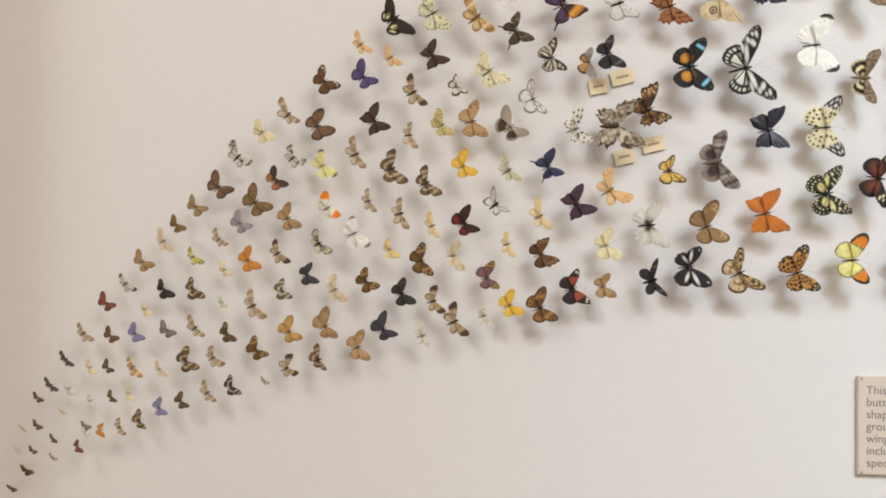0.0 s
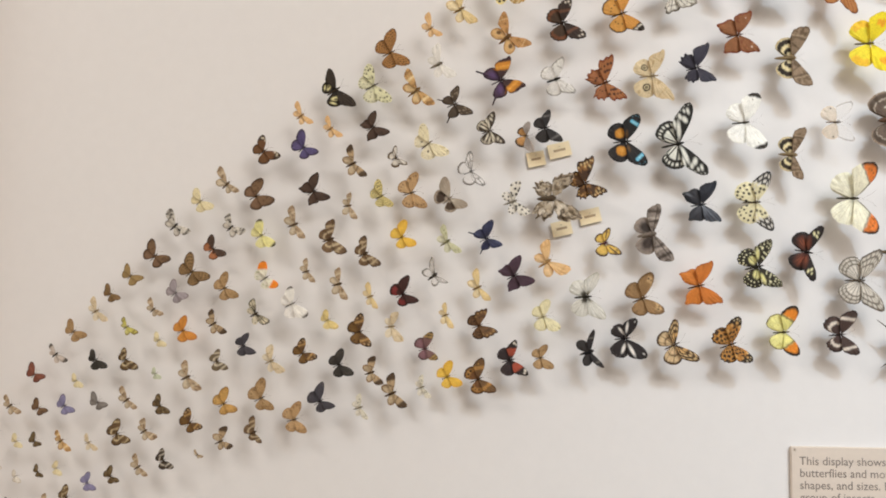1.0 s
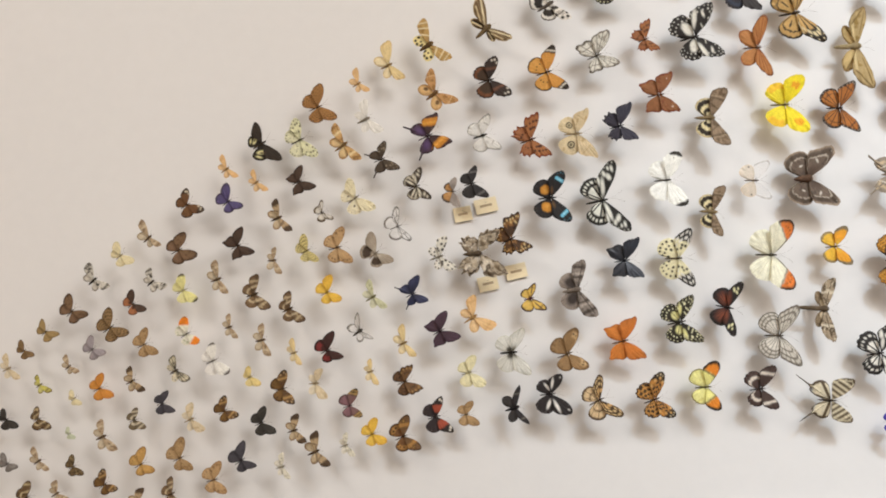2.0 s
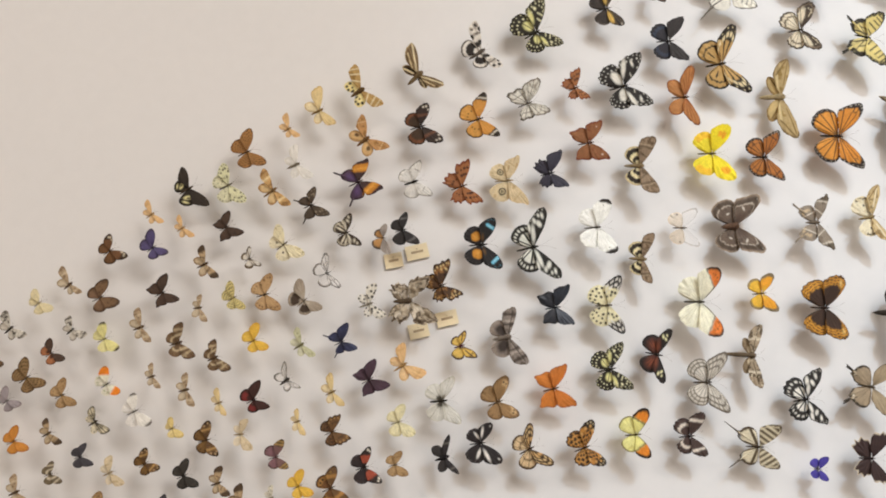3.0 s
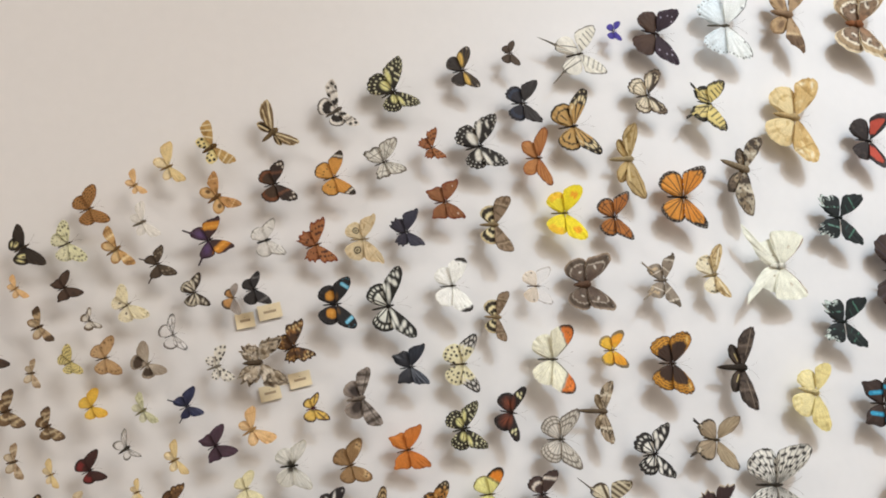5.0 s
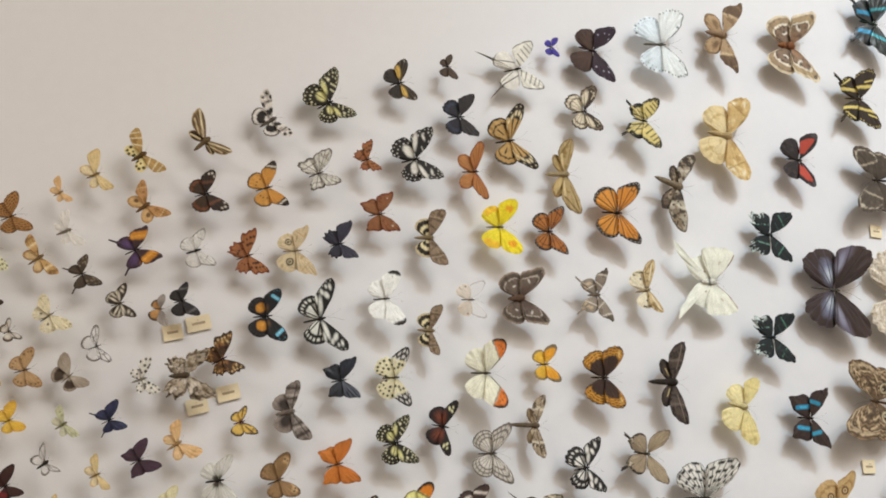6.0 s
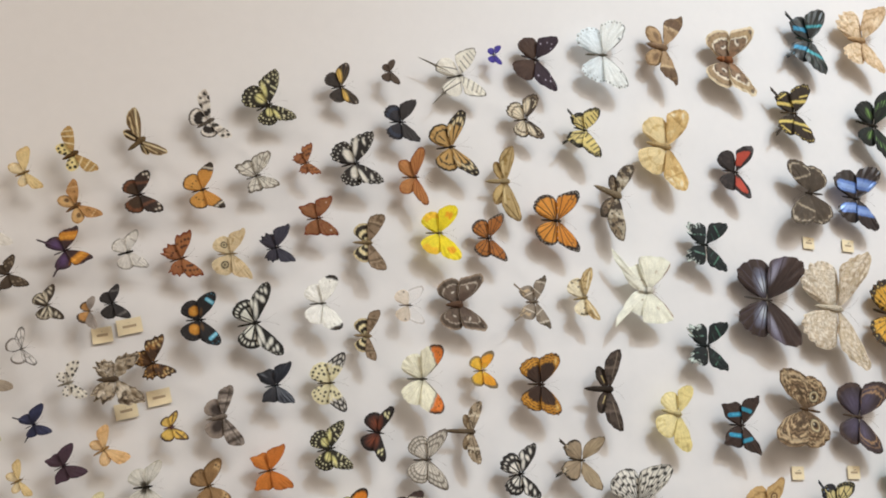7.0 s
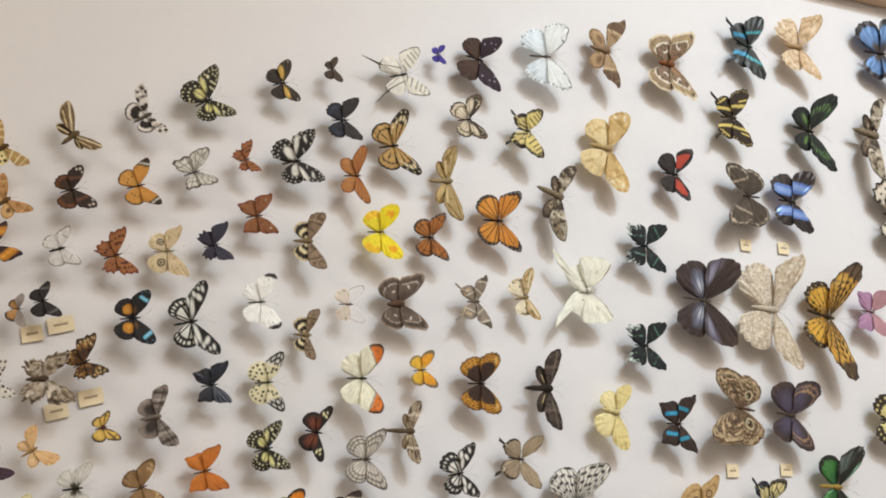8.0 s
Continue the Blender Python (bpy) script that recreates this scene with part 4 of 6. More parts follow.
species("zebralong", "helico round", "black butterfly specimen with long white panels and dotted hindwing margins", ("1f1d1a", (K, "e4e4da", .3, .1, .24, .055, 18, .12), (K, "e4e4da", .42, .24, .13, .04, 25, .12), (K, "e4e4da", .58, .02, .1, .06, 50, .1), (K, "e4e4da", .62, .15, .08, .045, 40, .1), (K, "e2e2d8", .8, -.01, .08, .04, 30, .1), (K, "e2e2d8", .78, .09, .05, .03, 40, .1), (S, "d8d8cc", .95, 5, .012, .3, .8)), ("23211d", ("cells", "e4e5da", .1, .64, .04, .98, 3, .014), ("cells", "e2e2d6", .76, .88, .1, .85, 8, .016)), "2a2823", spread=66, hind_size=.64)
species("whitetip", "broad round", "large white butterfly specimen with black wingtips", ("fbfbf4", (U, "2e2a26", .86, 1.2, .2), (B, "3a342e", .05, .3, .5), (S, "5a544a", .78, 1, .014, .4, .6), (L, "5a5448", .0, -.02, .35, -.12, .01)), ("fbfbf5", (B, "efeee4", .04)), "4a453a")
species("specklewhite", "danaid round", "cream butterfly specimen chequered with black and grey-tipped", ("e2dab2", (K, "2a251e", .3, .06, .05, .04, 0, .2), (S, "2a251e", .45, 3, .04, .1, .95), (U, "33302e", .54, 1.3, .05), ("cells", "d8d4cc", .62, .72, .08, .95, 4, .02), ("cells", "d4cfc6", .82, .91, .08, .95, 6, .018)), ("e4dcb4", (K, "2f2a22", .45, -.1, .07, .06, 0, .1), (S, "2f2a22", .86, 8, .05, .05, .95), (S, "2f2a22", .64, 5, .045, .1, .9), (O, "cfc49a", .2)), "5a5140")
species("leafnavy", "leaf point", "dark slate navy butterfly specimen with hooked wings", ("2a2d36", (B, "202228", .12), (H, "2f3745", .2, .7, .5)), ("292c35", (B, "202228", .1)), "1f2228", mat=WING_GLOSS)
species("greyband", "pap point", "white butterfly specimen with grey-brown streaks and jagged margins", ("d8d4c8", (P, "a39b8e", .26, 8), (V, "6b6256", 7, .003), (L, "574f44", .3, -.08, .36, .2, .014), (L, "6b6256", .56, -.1, .6, .2, .014), (B, "6b6256", .09), (P, "7d7466", .16, 12)), ("dedacf", (V, "6b6256", 6, .003), (L, "6b6256", .4, -.4, .7, .2, .02), (B, "5e564a", .13), (P, "a39b8e", .2, 9)), "4f473c", scallop=(7, .04))
species("swallowbw", "pap round", "black butterfly specimen with white central bands and dotted margins", ("26211e", (K, "e2ded2", .4, .25, .28, .07, 24, .2), (K, "e2ded2", .62, .1, .1, .04, 50, .15), (L, "cfcabd", .3, -.06, .36, .02, .014), (S, "e2ded2", .8, 6, .02, .1, .8), (S, "e2ded2", .93, 9, .016, .12, .9)), ("26211e", (K, "e4e0d4", .36, -.12, .32, .2, -12, .2), (S, "e2ded2", .74, 6, .024, .15, .8), (S, "e2ded2", .91, 8, .026, .1, .85)), "2a2420", scallop=(8, .03))
species("yellowdark", "nymph round", "dark brown butterfly specimen with yellow forewing patches", ("362e29", (K, "dcb65c", .36, .2, .3, .13, 18, .12), (V, "7a6438", 6, .002), (K, "b8ad9e", .9, .06, .05, .03, 40, .3)), ("3a332e", (B, "6e655c", .06), (P, "2f2926", .3, 8)), "2a2420")
species("whitemoth2", "moth round", "white moth specimen with black wing blotches", ("e0dad0", (S, "2f2a26", .3, 2, .08, .1, .9), (U, "5c544c", .55, .62, .3), (S, "2f2a26", .85, 4, .06, .1, .9), (P, "a89e92", .25, 12)), ("e6e1d8", (D, "2c2622", .35, .75, .15, .85), (B, "544c44", .08)), "6b6258", .1, .5, True)
species("stripesphinx", "hawk narrow", "brown and cream striped hawkmoth specimen", ("6a5438", (L, "e2d4ae", .12, .05, .96, .0, .03), (L, "d2be92", .2, .17, .7, .2, .022), (V, "a08a62", 7, .003), (B, "b09c74", .05)), ("5a4630", (L, "2c2218", .3, -.08, .9, -.02, .05), (L, "dccba0", .3, .06, .85, .06, .05), (B, "c4b084", .06)), "7a6648", .13, .5, True, spread=44, hind_size=.56)
species("blackcream", "danaid round", "dark brown butterfly specimen with yellow-cream hindwing bands", ("2f261d", (H, "3a2f25", .4, 1, .5), (P, "3a3026", .25, 9)), ("2a231b", (K, "ece4a8", .5, -.14, .3, .13, 70, .15), (K, "2a231b", .54, -.14, .12, .05, 70, .1), (K, "ece4a8", .8, -.06, .06, .2, 0, .15)), "4a3e30", thick=.07, hind_size=.66)
species("orangepurple", "leaf tail", "dark purple tailed butterfly specimen with orange bands", ("3e2a2a", (U, "c8842a", .42, .78, .55), (U, "dca03e", .52, .62, .55), (B, "33222a", .05)), ("4a3648", (K, "b87a34", .5, -.42, .3, .08, 0, .6), (K, "5c4470", .5, -.05, .36, .24, 0, .8), (B, "33222c", .1)), "33242a", spread=74, hind_size=.76)
species("umber", "nymph round", "small umber brown butterfly specimen", ("54463a", (B, "43372d", .1), (P, "463a30", .3, 8)), None, "3a2f26")
species("violetsm", "nymph round", "small bright violet blue butterfly specimen", ("473c98", (B, "3a3180", .08)), ("4c429e", (O, "55545f", .3)), "4a4a50", mat=WING)
species("clearsm", "danaid round", "small clearwing butterfly specimen with buff hindwings", ("a89f98", (C, "e0d8d0", .08, .95, .03, .97, .16)), ("ddc8ac", (C, "dccab0", .1, .97, .03, .97, .7), (S, "3a3028", .85, 1, .07, .25, .35)), "5f4c3a", mat=WING_CLEAR)
species("silkbrown", "silk fan", "brown silk moth specimen with thin cream lines and small crescents", ("6b5b4e", (O, "5c4a3e", .4), (P, "584a3f", .28, 10), (D, "ddd2c0", .7, .735, 0, 1), (D, "544639", .735, .86, 0, 1), (B, "a08e7a", .07), (K, "ece4d6", .46, .12, .05, .022, 70, .1), (K, "2c231b", .9, -.01, .055, .05, 0, .1), (K, "9a8e80", .9, -.02, .025, .02, 0, .1)), ("68584b", (P, "584a3f", .28, 10), (D, "ddd2c0", .74, .77, 0, 1), (D, "544639", .77, .92, 0, 1), (K, "efe7d8", .48, -.1, .06, .025, 80, .1), (B, "a08e7a", .05)), "6a5140", .13, .36, True, hind_size=.7)
species("tailmoth", "leaf tail", "taupe tailed moth specimen with pale stripes", ("8f8272", (P, "7a6d5e", .3, 10), (U, "645848", .76, 1.2, .2), (U, "e2d8c6", .7, .74, .2), (L, "e2d8c6", .3, -.08, .4, .28, .014), (B, "5a4e40", .03)), ("938676", (P, "7c6f60", .25, 9), (L, "e4dac8", .35, -.42, .6, .24, .022), (D, "c4ae8c", .66, .8, .2, .8), (S, "3a3026", .9, 4, .025, .25, .65)), "7a6c5c", .075, .35, True, spread=72, scallop=(7, .04))
species("creamwing", "hawk round", "cream moth specimen with dark-edged hindwings", ("d0b888", (P, "9c8256", .38, 9), (L, "e8dab6", .3, .04, .85, .06, .03), (L, "8f7448", .5, .24, .96, .04, .02), (B, "b29a6c", .04)), ("ece1c2", (D, "4a3f30", .84, .95, .05, .45), (K, "3f3428", .55, -.16, .045, .045, 0, .1), (P, "ddcda6", .25, 7)), "a08c64", .085, .45, True, spread=64)
species("luna", "wide luna", "pale green-white luna moth specimen with long tails", ("f0efdc", (B, "e8e8d6", .05), (K, "b09a78", .5, .14, .045, .03, 0, .2), (L, "e8e4d0", .5, .0, .5, .14, .014), (L, "8c6a5c", .0, -.02, .5, -.115, .022), (L, "8c6a5c", .5, -.115, .96, -.08, .018)), ("f2f1e0", (K, "9a8a64", .42, -.1, .045, .03, 20, .2), (H, "eaecdc", .5, 1, .5)), "ece8d8", .12, .3, True, spread=84, hind_size=.76)
species("sphinxtan", "hawk narrow", "tan hawkmoth specimen with a long striped body", ("a39178", (P, "5e4f3c", .42, 11), (U, "dccfb6", .48, .56, .3), (L, "54462f", .2, .06, .85, .08, .014), (P, "d2c4aa", .25, 16)), ("8a775c", (D, "cfbe9e", .2, .5, 0, 1), (P, "5e4f3c", .25, 10)), "6e5e4a", .12, .95, True, hind_size=.58, spread=48)
species("greattip", "broad round", "large cream white butterfly specimen with black-edged orange wingtips", ("f0ecd2", (P, "e2dcc0", .25, 5), (U, "2f2820", .56, .6, -.75), (U, "dc7a30", .6, 1.5, -.75), (S, "3a2e20", .8, 4, .016, .15, .5), (B, "33291e", .07, .0, .62), (L, "4a4236", .0, -.02, .5, -.12, .012)), ("f1eed6", (V, "dcd8bc", 8, .005), (P, "e6e2ca", .25, 5)), "4f4a3c", spread=72)
species("orangesmall", "nymph round", "small orange-yellow butterfly specimen with grey margins", ("e6a028", (B, "7d6e52", .16), (O, "e8b83c", .3)), ("e8b83a", (B, "93805a", .14)), "6e5c3a")
species("fritbrown", "broad fan", "dark brown butterfly specimen with amber speckled outer wings", ("3b271a", (D, "c68a2a", .7, .97, .0, .9), ("chequer", "33221a", .7, .98, 3, 12, .42), (K, "e0bc70", .8, .0, .1, .05, 30, .5), (B, "33221a", .03)), ("3b271a", (D, "cc902e", .68, .97, .12, .75), ("chequer", "33221a", .68, .98, 3, 12, .34), (B, "3f2a1a", .03)), "33241a", scallop=(9, .02), hind_size=.78, spread=70)
species("sphinxdark", "hawk narrow", "large dark grey-brown hawkmoth specimen with a stout body", ("50433a", (P, "352b24", .4, 10), (U, "6e6054", .5, .56, .3), (U, "2e2620", .3, .36, .4), (L, "7c6e5e", .3, .03, .9, .05, .012), (B, "3a3029", .07)), ("443830", (L, "c4b078", .3, .04, .6, .03, .022), (B, "33291f", .22), (L, "2a221c", .3, -.1, .8, -.08, .03)), "3a322b", .12, .6, True, hind_size=.6, spread=48)
species("veined", "danaid round", "grey-white butterfly specimen with fine dark veins", ("6b6257", ("cells", "d2cbbe", .12, .5, .1, .98, 5, .006), ("cells", "d2cbbe", .56, .72, .08, .98, 8, .007), ("cells", "d2cbbe", .79, .91, .08, .98, 9, .007)), ("6e655a", ("cells", "d6cfc3", .1, .64, .03, .98, 8, .004), ("cells", "d2cbbe", .7, .8, .03, .98, 9, .006), ("cells", "d2cbbe", .86, .94, .03, .98, 9, .006)), "5a5146")
species("swallowbw2", "pap round", "black butterfly specimen with large white panels", ("262220", (K, "e2ded4", .28, .1, .17, .06, 25, .15), (K, "e6e2d8", .5, .06, .1, .055, 60, .1), (K, "e6e2d8", .48, .25, .12, .06, 25, .1), (K, "e6e2d8", .72, .06, .09, .045, 40, .1), (S, "d8d4c8", .93, 7, .012, .3, .8)), ("272321", ("cells", "e6e2d8", .14, .56, .04, .98, 4, .014), ("cells", "dcd8ce", .74, .84, .12, .8, 6, .018)), "2b2623", scallop=(7, .035), spread=76)
species("tailtan", "oval club", "fawn tan swallowtail specimen with dark clubbed tails", ("a89679", (H, "94836a", .5, 1, .4), (O, "8a7860", .2), (V, "978568", 7, .002), (B, "4a3f33", .035)), ("a08e74", (B, "33291f", .1), (D, "3a3026", .76, .98, .3, .75), (S, "e0d6c0", .84, 5, .035, .3, .75), (V, "8a7860", 6, .002)), "4a3f30", spread=86, hind_size=.68, scallop=(8, .04))
species("treenymph", "danaid round", "large white butterfly specimen covered in black flecks", ("e2ded2", ("chequer", "2c2824", .3, 1.0, 3, 9, .34), (V, "4a4640", 12, .001), (B, "2c2824", .02)), ("e6e2d8", ("chequer", "2c2824", .3, 1.0, 3, 9, .32), (V, "4a4640", 12, .001), (B, "2c2824", .02)), "3a352e")
species("brimstone", "pierid round", "bright yellow butterfly specimen with orange marks", ("f2dc22", (D, "f0a81c", .55, .75, .3, .6), (B, "e6cf2c", .05)), ("f2de30", (D, "f4b82a", .7, 1, .2, .6), (H, "eed836", .3, 1, .4)), "6e6238", spread=72)
species("viceroy", "danaid round", "brownish orange butterfly specimen with black veins and margins", ("aa682a", (P, "8a5426", .25, 6), (V, "2c1f17", 5, .005), (B, "2c1f17", .12), (L, "2c1f17", .66, -.1, .7, .2, .016), (S, "d8cdbc", .94, 9, .012, .1, .9)), ("b06e2c", (V, "2c1f17", 6, .005), (D, "2c1f17", .7, .735, 0, 1), (B, "2c1f17", .12), (S, "d8cdbc", .94, 9, .012, .1, .9)), "2c211a", spread=74)
species("monarch", "danaid round", "orange butterfly specimen with black veins and white-dotted margins", ("cf852c", (V, "2a1f17", 5, .004), (U, "2a1f17", .7, 1.2, .1), ("cells", "cf8a34", .72, .84, .1, .6, 4, .01), (B, "2a1f17", .1), (S, "e2dccd", .95, 12, .01, .1, .98)), ("d48e34", (V, "2a1f17", 6, .004), (B, "2a1f17", .12), (S, "e2dccd", .95, 12, .01, .1, .98)), "261d17", spread=76, hind_size=.74)
species("rustlong", "helico small", "narrow-winged rust orange butterfly specimen", ("b2763e", (B, "6e3f20", .06), (V, "8a4c24", 7, .006)), ("b67c46", (B, "86491f", .06)), "5a3a20", spread=64)
species("sphinxtan2", "hawk narrow", "sandy tan hawkmoth specimen with long wings", ("b29a6a", (P, "94793f", .3, 9), (L, "d2bd8c", .1, .12, .5, .22, .03), (L, "7a6236", .5, .24, .98, .03, .014), (L, "8a7244", .3, .0, .9, .0, .012), (B, "7a6440", .05)), ("c8ae76", (L, "8a7040", .3, -.1, .85, -.05, .04), (B, "94794a", .12)), "b09c74", .105, .5, True, hind_size=.6, spread=48)
species("sphinxmott", "hawk narrow", "mottled grey-brown hawkmoth specimen with a stout body", ("b0a58f", (P, "43372b", .46, 8), (U, "cfc5b0", .42, .5, .3), (P, "8c7a60", .3, 13), (P, "3d3226", .3, 17), (B, "5a4c3c", .05)), ("6a5a48", (D, "a08e72", .4, .6, 0, 1), (P, "463a2e", .4, 10), (B, "3f3428", .15)), "94846a", .125, .62, True, hind_size=.6, spread=48)
species("tigerlong", "helico round", "long-winged butterfly specimen with tawny and black stripes", ("c09a5c", (D, "2c241c", .05, .92, .5, .58), (D, "2c241c", .1, .62, .2, .3), (D, "2c241c", .1, .9, .8, .87), (U, "2c241c", .56, 1.2, .15), ("cells", "dccba0", .66, .8, .1, .9, 6, .012), (S, "dccba0", .92, 5, .025, .1, .8), (B, "2c241c", .06)), ("bd985a", (B, "2c241c", .08), (D, "2c241c", .35, .76, .18, .26), (D, "2c241c", .7, .76, .18, .84), (D, "2c241c", .3, .76, .76, .84), (D, "3f3224", .3, .62, .46, .53)), "33291f", spread=66, hind_size=.68)
species("darkblue", "pap round", "blue-black butterfly specimen with scalloped hindwings", ("34302f", (B, "2a2626", .1), (H, "3d3838", .3, .8, .5)), ("2f2d33", (D, "363c4c", .68, .84, .15, .85), (B, "27252a", .12)), "242120", scallop=(8, .03))
species("zebrawhite", "pap longtail", "ivory white swallowtail specimen with thin dark stripes and long tails", ("ece8da", (L, "3f382f", .12, -.02, .2, .16, .014), (L, "3f382f", .28, -.07, .38, .22, .014), (L, "3f382f", .46, -.1, .56, .2, .013), (L, "3f382f", .62, -.1, .7, .16, .013), (L, "3f382f", .76, -.1, .82, .1, .012), (B, "4a4238", .04, .15, .8)), ("ece8dc", (L, "3f382f", .15, -.2, .9, .06, .018), (L, "6a6256", .2, .06, .85, .16, .012), (B, "6a6256", .06, .4, .9), (U, "3f382f", .92, 1.0, 0)), "3a342a", spread=84, hind_size=.8)
species("crow", "danaid round", "dark brown butterfly specimen with a purple sheen", ("33242c", (H, "382a38", .4, 1, .6), (S, "cfc4d6", .7, 4, .016, .1, .8)), ("4f3a2e", (H, "3d2c28", .5, 1, .6)), "2e221f")
species("whitemorpho", "broad fan", "large pearly white butterfly specimen with black marginal dots", ("e8ebe6", (C, "eaeeea", .2, .92, .05, .95, .86), (P, "d6dcda", .25, 5), (S, "2f2c2a", .95, 8, .02, .36, .8), (L, "3a3532", .0, -.02, .35, -.11, .012), (L, "3a3532", .35, -.11, .64, -.16, .012), (L, "3a3532", .64, -.16, .97, -.06, .012), (K, "2f2c2a", .6, -.1, .04, .03, 80, .1), (K, "2f2c2a", .98, -.02, .05, .03, 60, .1)), ("e6ecec", (C, "e6eef0", .15, .9, .05, .95, .86), (H, "d6e6ee", .1, .6, .4), (S, "3a3532", .95, 9, .024, .12, .75), (S, "5a5552", .84, 7, .012, .15, .7)), "6b665a", spread=73, scallop=(9, .025), mat=WING_CLEAR)
species("browntri", "leaf small", "brown moth specimen with angled tan bands", ("b09470", (P, "8f7556", .3, 9), (U, "6b543e", .56, 1.2, .3), (U, "d0b892", .5, .56, .3), (L, "8a7050", .82, -.1, .86, .2, .02), (P, "80684c", .2, 12)), ("b69870", (K, "7d6246", .5, -.04, .25, .14, 0, .4), (B, "8a7050", .1), (P, "967a58", .25, 9)), "a3876a", .12, .42, True, hind_size=.62)
species("silkpale", "silk fan", "brown and cream silk moth specimen with crescent eyespots", ("8a7158", (O, "9a7556", .3), (P, "6e5844", .3, 12), (D, "5e4a38", .62, .67, 0, 1), (D, "efe4cc", .67, .73, 0, 1), (D, "b09872", .73, .88, 0, 1), (B, "e0d0b0", .09), (K, "f2e9d6", .42, .12, .09, .05, 70, .1), (K, "5c4a3a", .45, .12, .06, .035, 70, .1), (K, "2f261e", .88, .0, .05, .045, 0, .1), (K, "8a7a6a", .88, .0, .022, .02, 0, .1)), ("88705a", (P, "6e5844", .3, 12), (D, "5e4a38", .6, .66, 0, 1), (D, "efe4cc", .66, .74, 0, 1), (D, "a48c6a", .74, .88, 0, 1), (B, "dccba8", .08), (K, "f2e9d6", .42, -.1, .1, .06, 80, .1), (K, "4f3e30", .46, -.1, .07, .042, 80, .1)), "9a6440", .12, .3, True)
species("peacock", "swallow club", "black-green swallowtail specimen with turquoise bands", ("1b2223", (P, "26362e", .3, 14), (U, "3a97a2", .42, .53, .84), (B, "181d1d", .07)), ("1b2122", (P, "24342e", .25, 12), (U, "2f86ac", .4, .64, -1.0), (B, "181c1d", .16), (S, "2f6f8a", .9, 5, .03, .3, .7)), "2b3a30", spread=76, hind_size=.72, mat=WING_GLOSS, scallop=(8, .035))
species("palegiant2", "silk round", "pale peach-tan moth specimen with wavy worn margins", ("dcc09a", (W, "c0a078", .3, 4, .09), (P, "ead4b4", .3, 7), (P, "b89870", .25, 12), (B, "c9ac84", .05)), ("e2c9a6", (W, "c4a67e", .3, 4, .09), (P, "eedabc", .3, 7), (P, "c0a078", .22, 11)), "c09e74", .1, .4, True, scallop=(8, .05))
species("morphoblue", "nymph fan", "large metallic blue butterfly specimen with black margins", ("6288b8", (B, "28262a", .22), (O, "3f3a3e", .3)), ("658abc", (B, "29272a", .18), (O, "4a4038", .35)), "2f2a26", spread=74, mat=WING_GLOSS, scallop=(8, .02), hind_size=.68)
species("kingswallow", "swallow club", "dark brown swallowtail specimen with broad yellow bands", ("33271a", (U, "dcc670", .36, .46, .84), (L, "dcc670", .7, -.08, .5, .1, .022), (S, "dcc670", .93, 8, .014, .3, .8)), ("33271a", (U, "dcc670", .38, .56, -1.0), (L, "dcc670", .78, -.34, .84, .12, .03), (S, "dcc670", .93, 6, .024, .2, .6)), "4a3c26", spread=76, hind_size=.72, scallop=(8, .04))
species("birdwing", "helico round", "black birdwing butterfly specimen with green streaks", ("1f231d", ("cells", "6d9150", .5, .72, .2, .85, 8, .016), (D, "34502e", .2, .86, .12, .17), (P, "2a3226", .3, 12), (B, "1b1e19", .1)), ("20231d", (K, "6a8a46", .45, -.12, .28, .14, 0, .4), (V, "1f201b", 8, .004), (B, "1b1d19", .2)), "2e2a22", spread=66, hind_size=.5)
species("swallowcream", "nymph round", "cream butterfly specimen with brown chequered margins", ("43362a", (K, "ddd0b4", .42, .18, .3, .13, 12, .25), (L, "cbbd9e", .5, -.04, .76, -.04, .02), (S, "ddd0b2", .76, 6, .022, .15, .85), (D, "8a7860", .88, .92, .1, .9), (V, "43362a", 5, .003)), ("e0d4ba", (D, "5a4a38", .68, .76, .05, .95), (B, "43362a", .1), (V, "8a7a60", 6, .003), (O, "a89a80", .15)), "3f3428", scallop=(8, .03))
species("tigerswallow", "swallow club", "yellow swallowtail specimen with black tiger stripes", ("dcc97e", (L, "2a261e", .14, -.02, .2, .16, .02), (L, "2a261e", .34, -.08, .4, .24, .022), (L, "2a261e", .52, -.1, .56, .16, .02), (L, "2a261e", .66, -.1, .7, .14, .02), (L, "2a261e", .8, -.1, .82, .1, .02), (B, "2a261e", .14), (S, "d2bf78", .92, 7, .012, .35, .8)), ("dcca84", (L, "2a261e", .1, -.1, .6, .2, .03), (L, "2a261e", .2, -.3, .6, -.08, .02), (B, "2a261e", .22), (S, "d2c080", .9, 5, .03, .2, .7), (V, "4a4230", 6, .002)), "33301f", spread=76, hind_size=.72, scallop=(8, .04))
species("palegiant", "broad round", "large sandy yellow moth specimen with pale patches", ("d2b276", (P, "b8965a", .34, 7), (P, "e2cc96", .25, 11), (K, "f0e4c2", .84, .04, .08, .04, 30, .3), (K, "f0e4c2", .7, .26, .1, .04, -40, .4), (L, "a88648", .62, -.1, .66, .36, .012)), ("e6d2a0", (H, "d6ba80", .4, 1, .4), (P, "d2b880", .25, 6), (D, "c2a264", .66, .69, .1, .9)), "c6aa78", .1, .45, True)
species("redwing", "nymph round", "black butterfly specimen with bright red forewing patches", ("2c2424", (D, "b84a38", .24, .8, .3, .92), (U, "4a4444", .84, 1.2, .15)), ("2e2624", (P, "3f3430", .3, 8)), "241d1c")
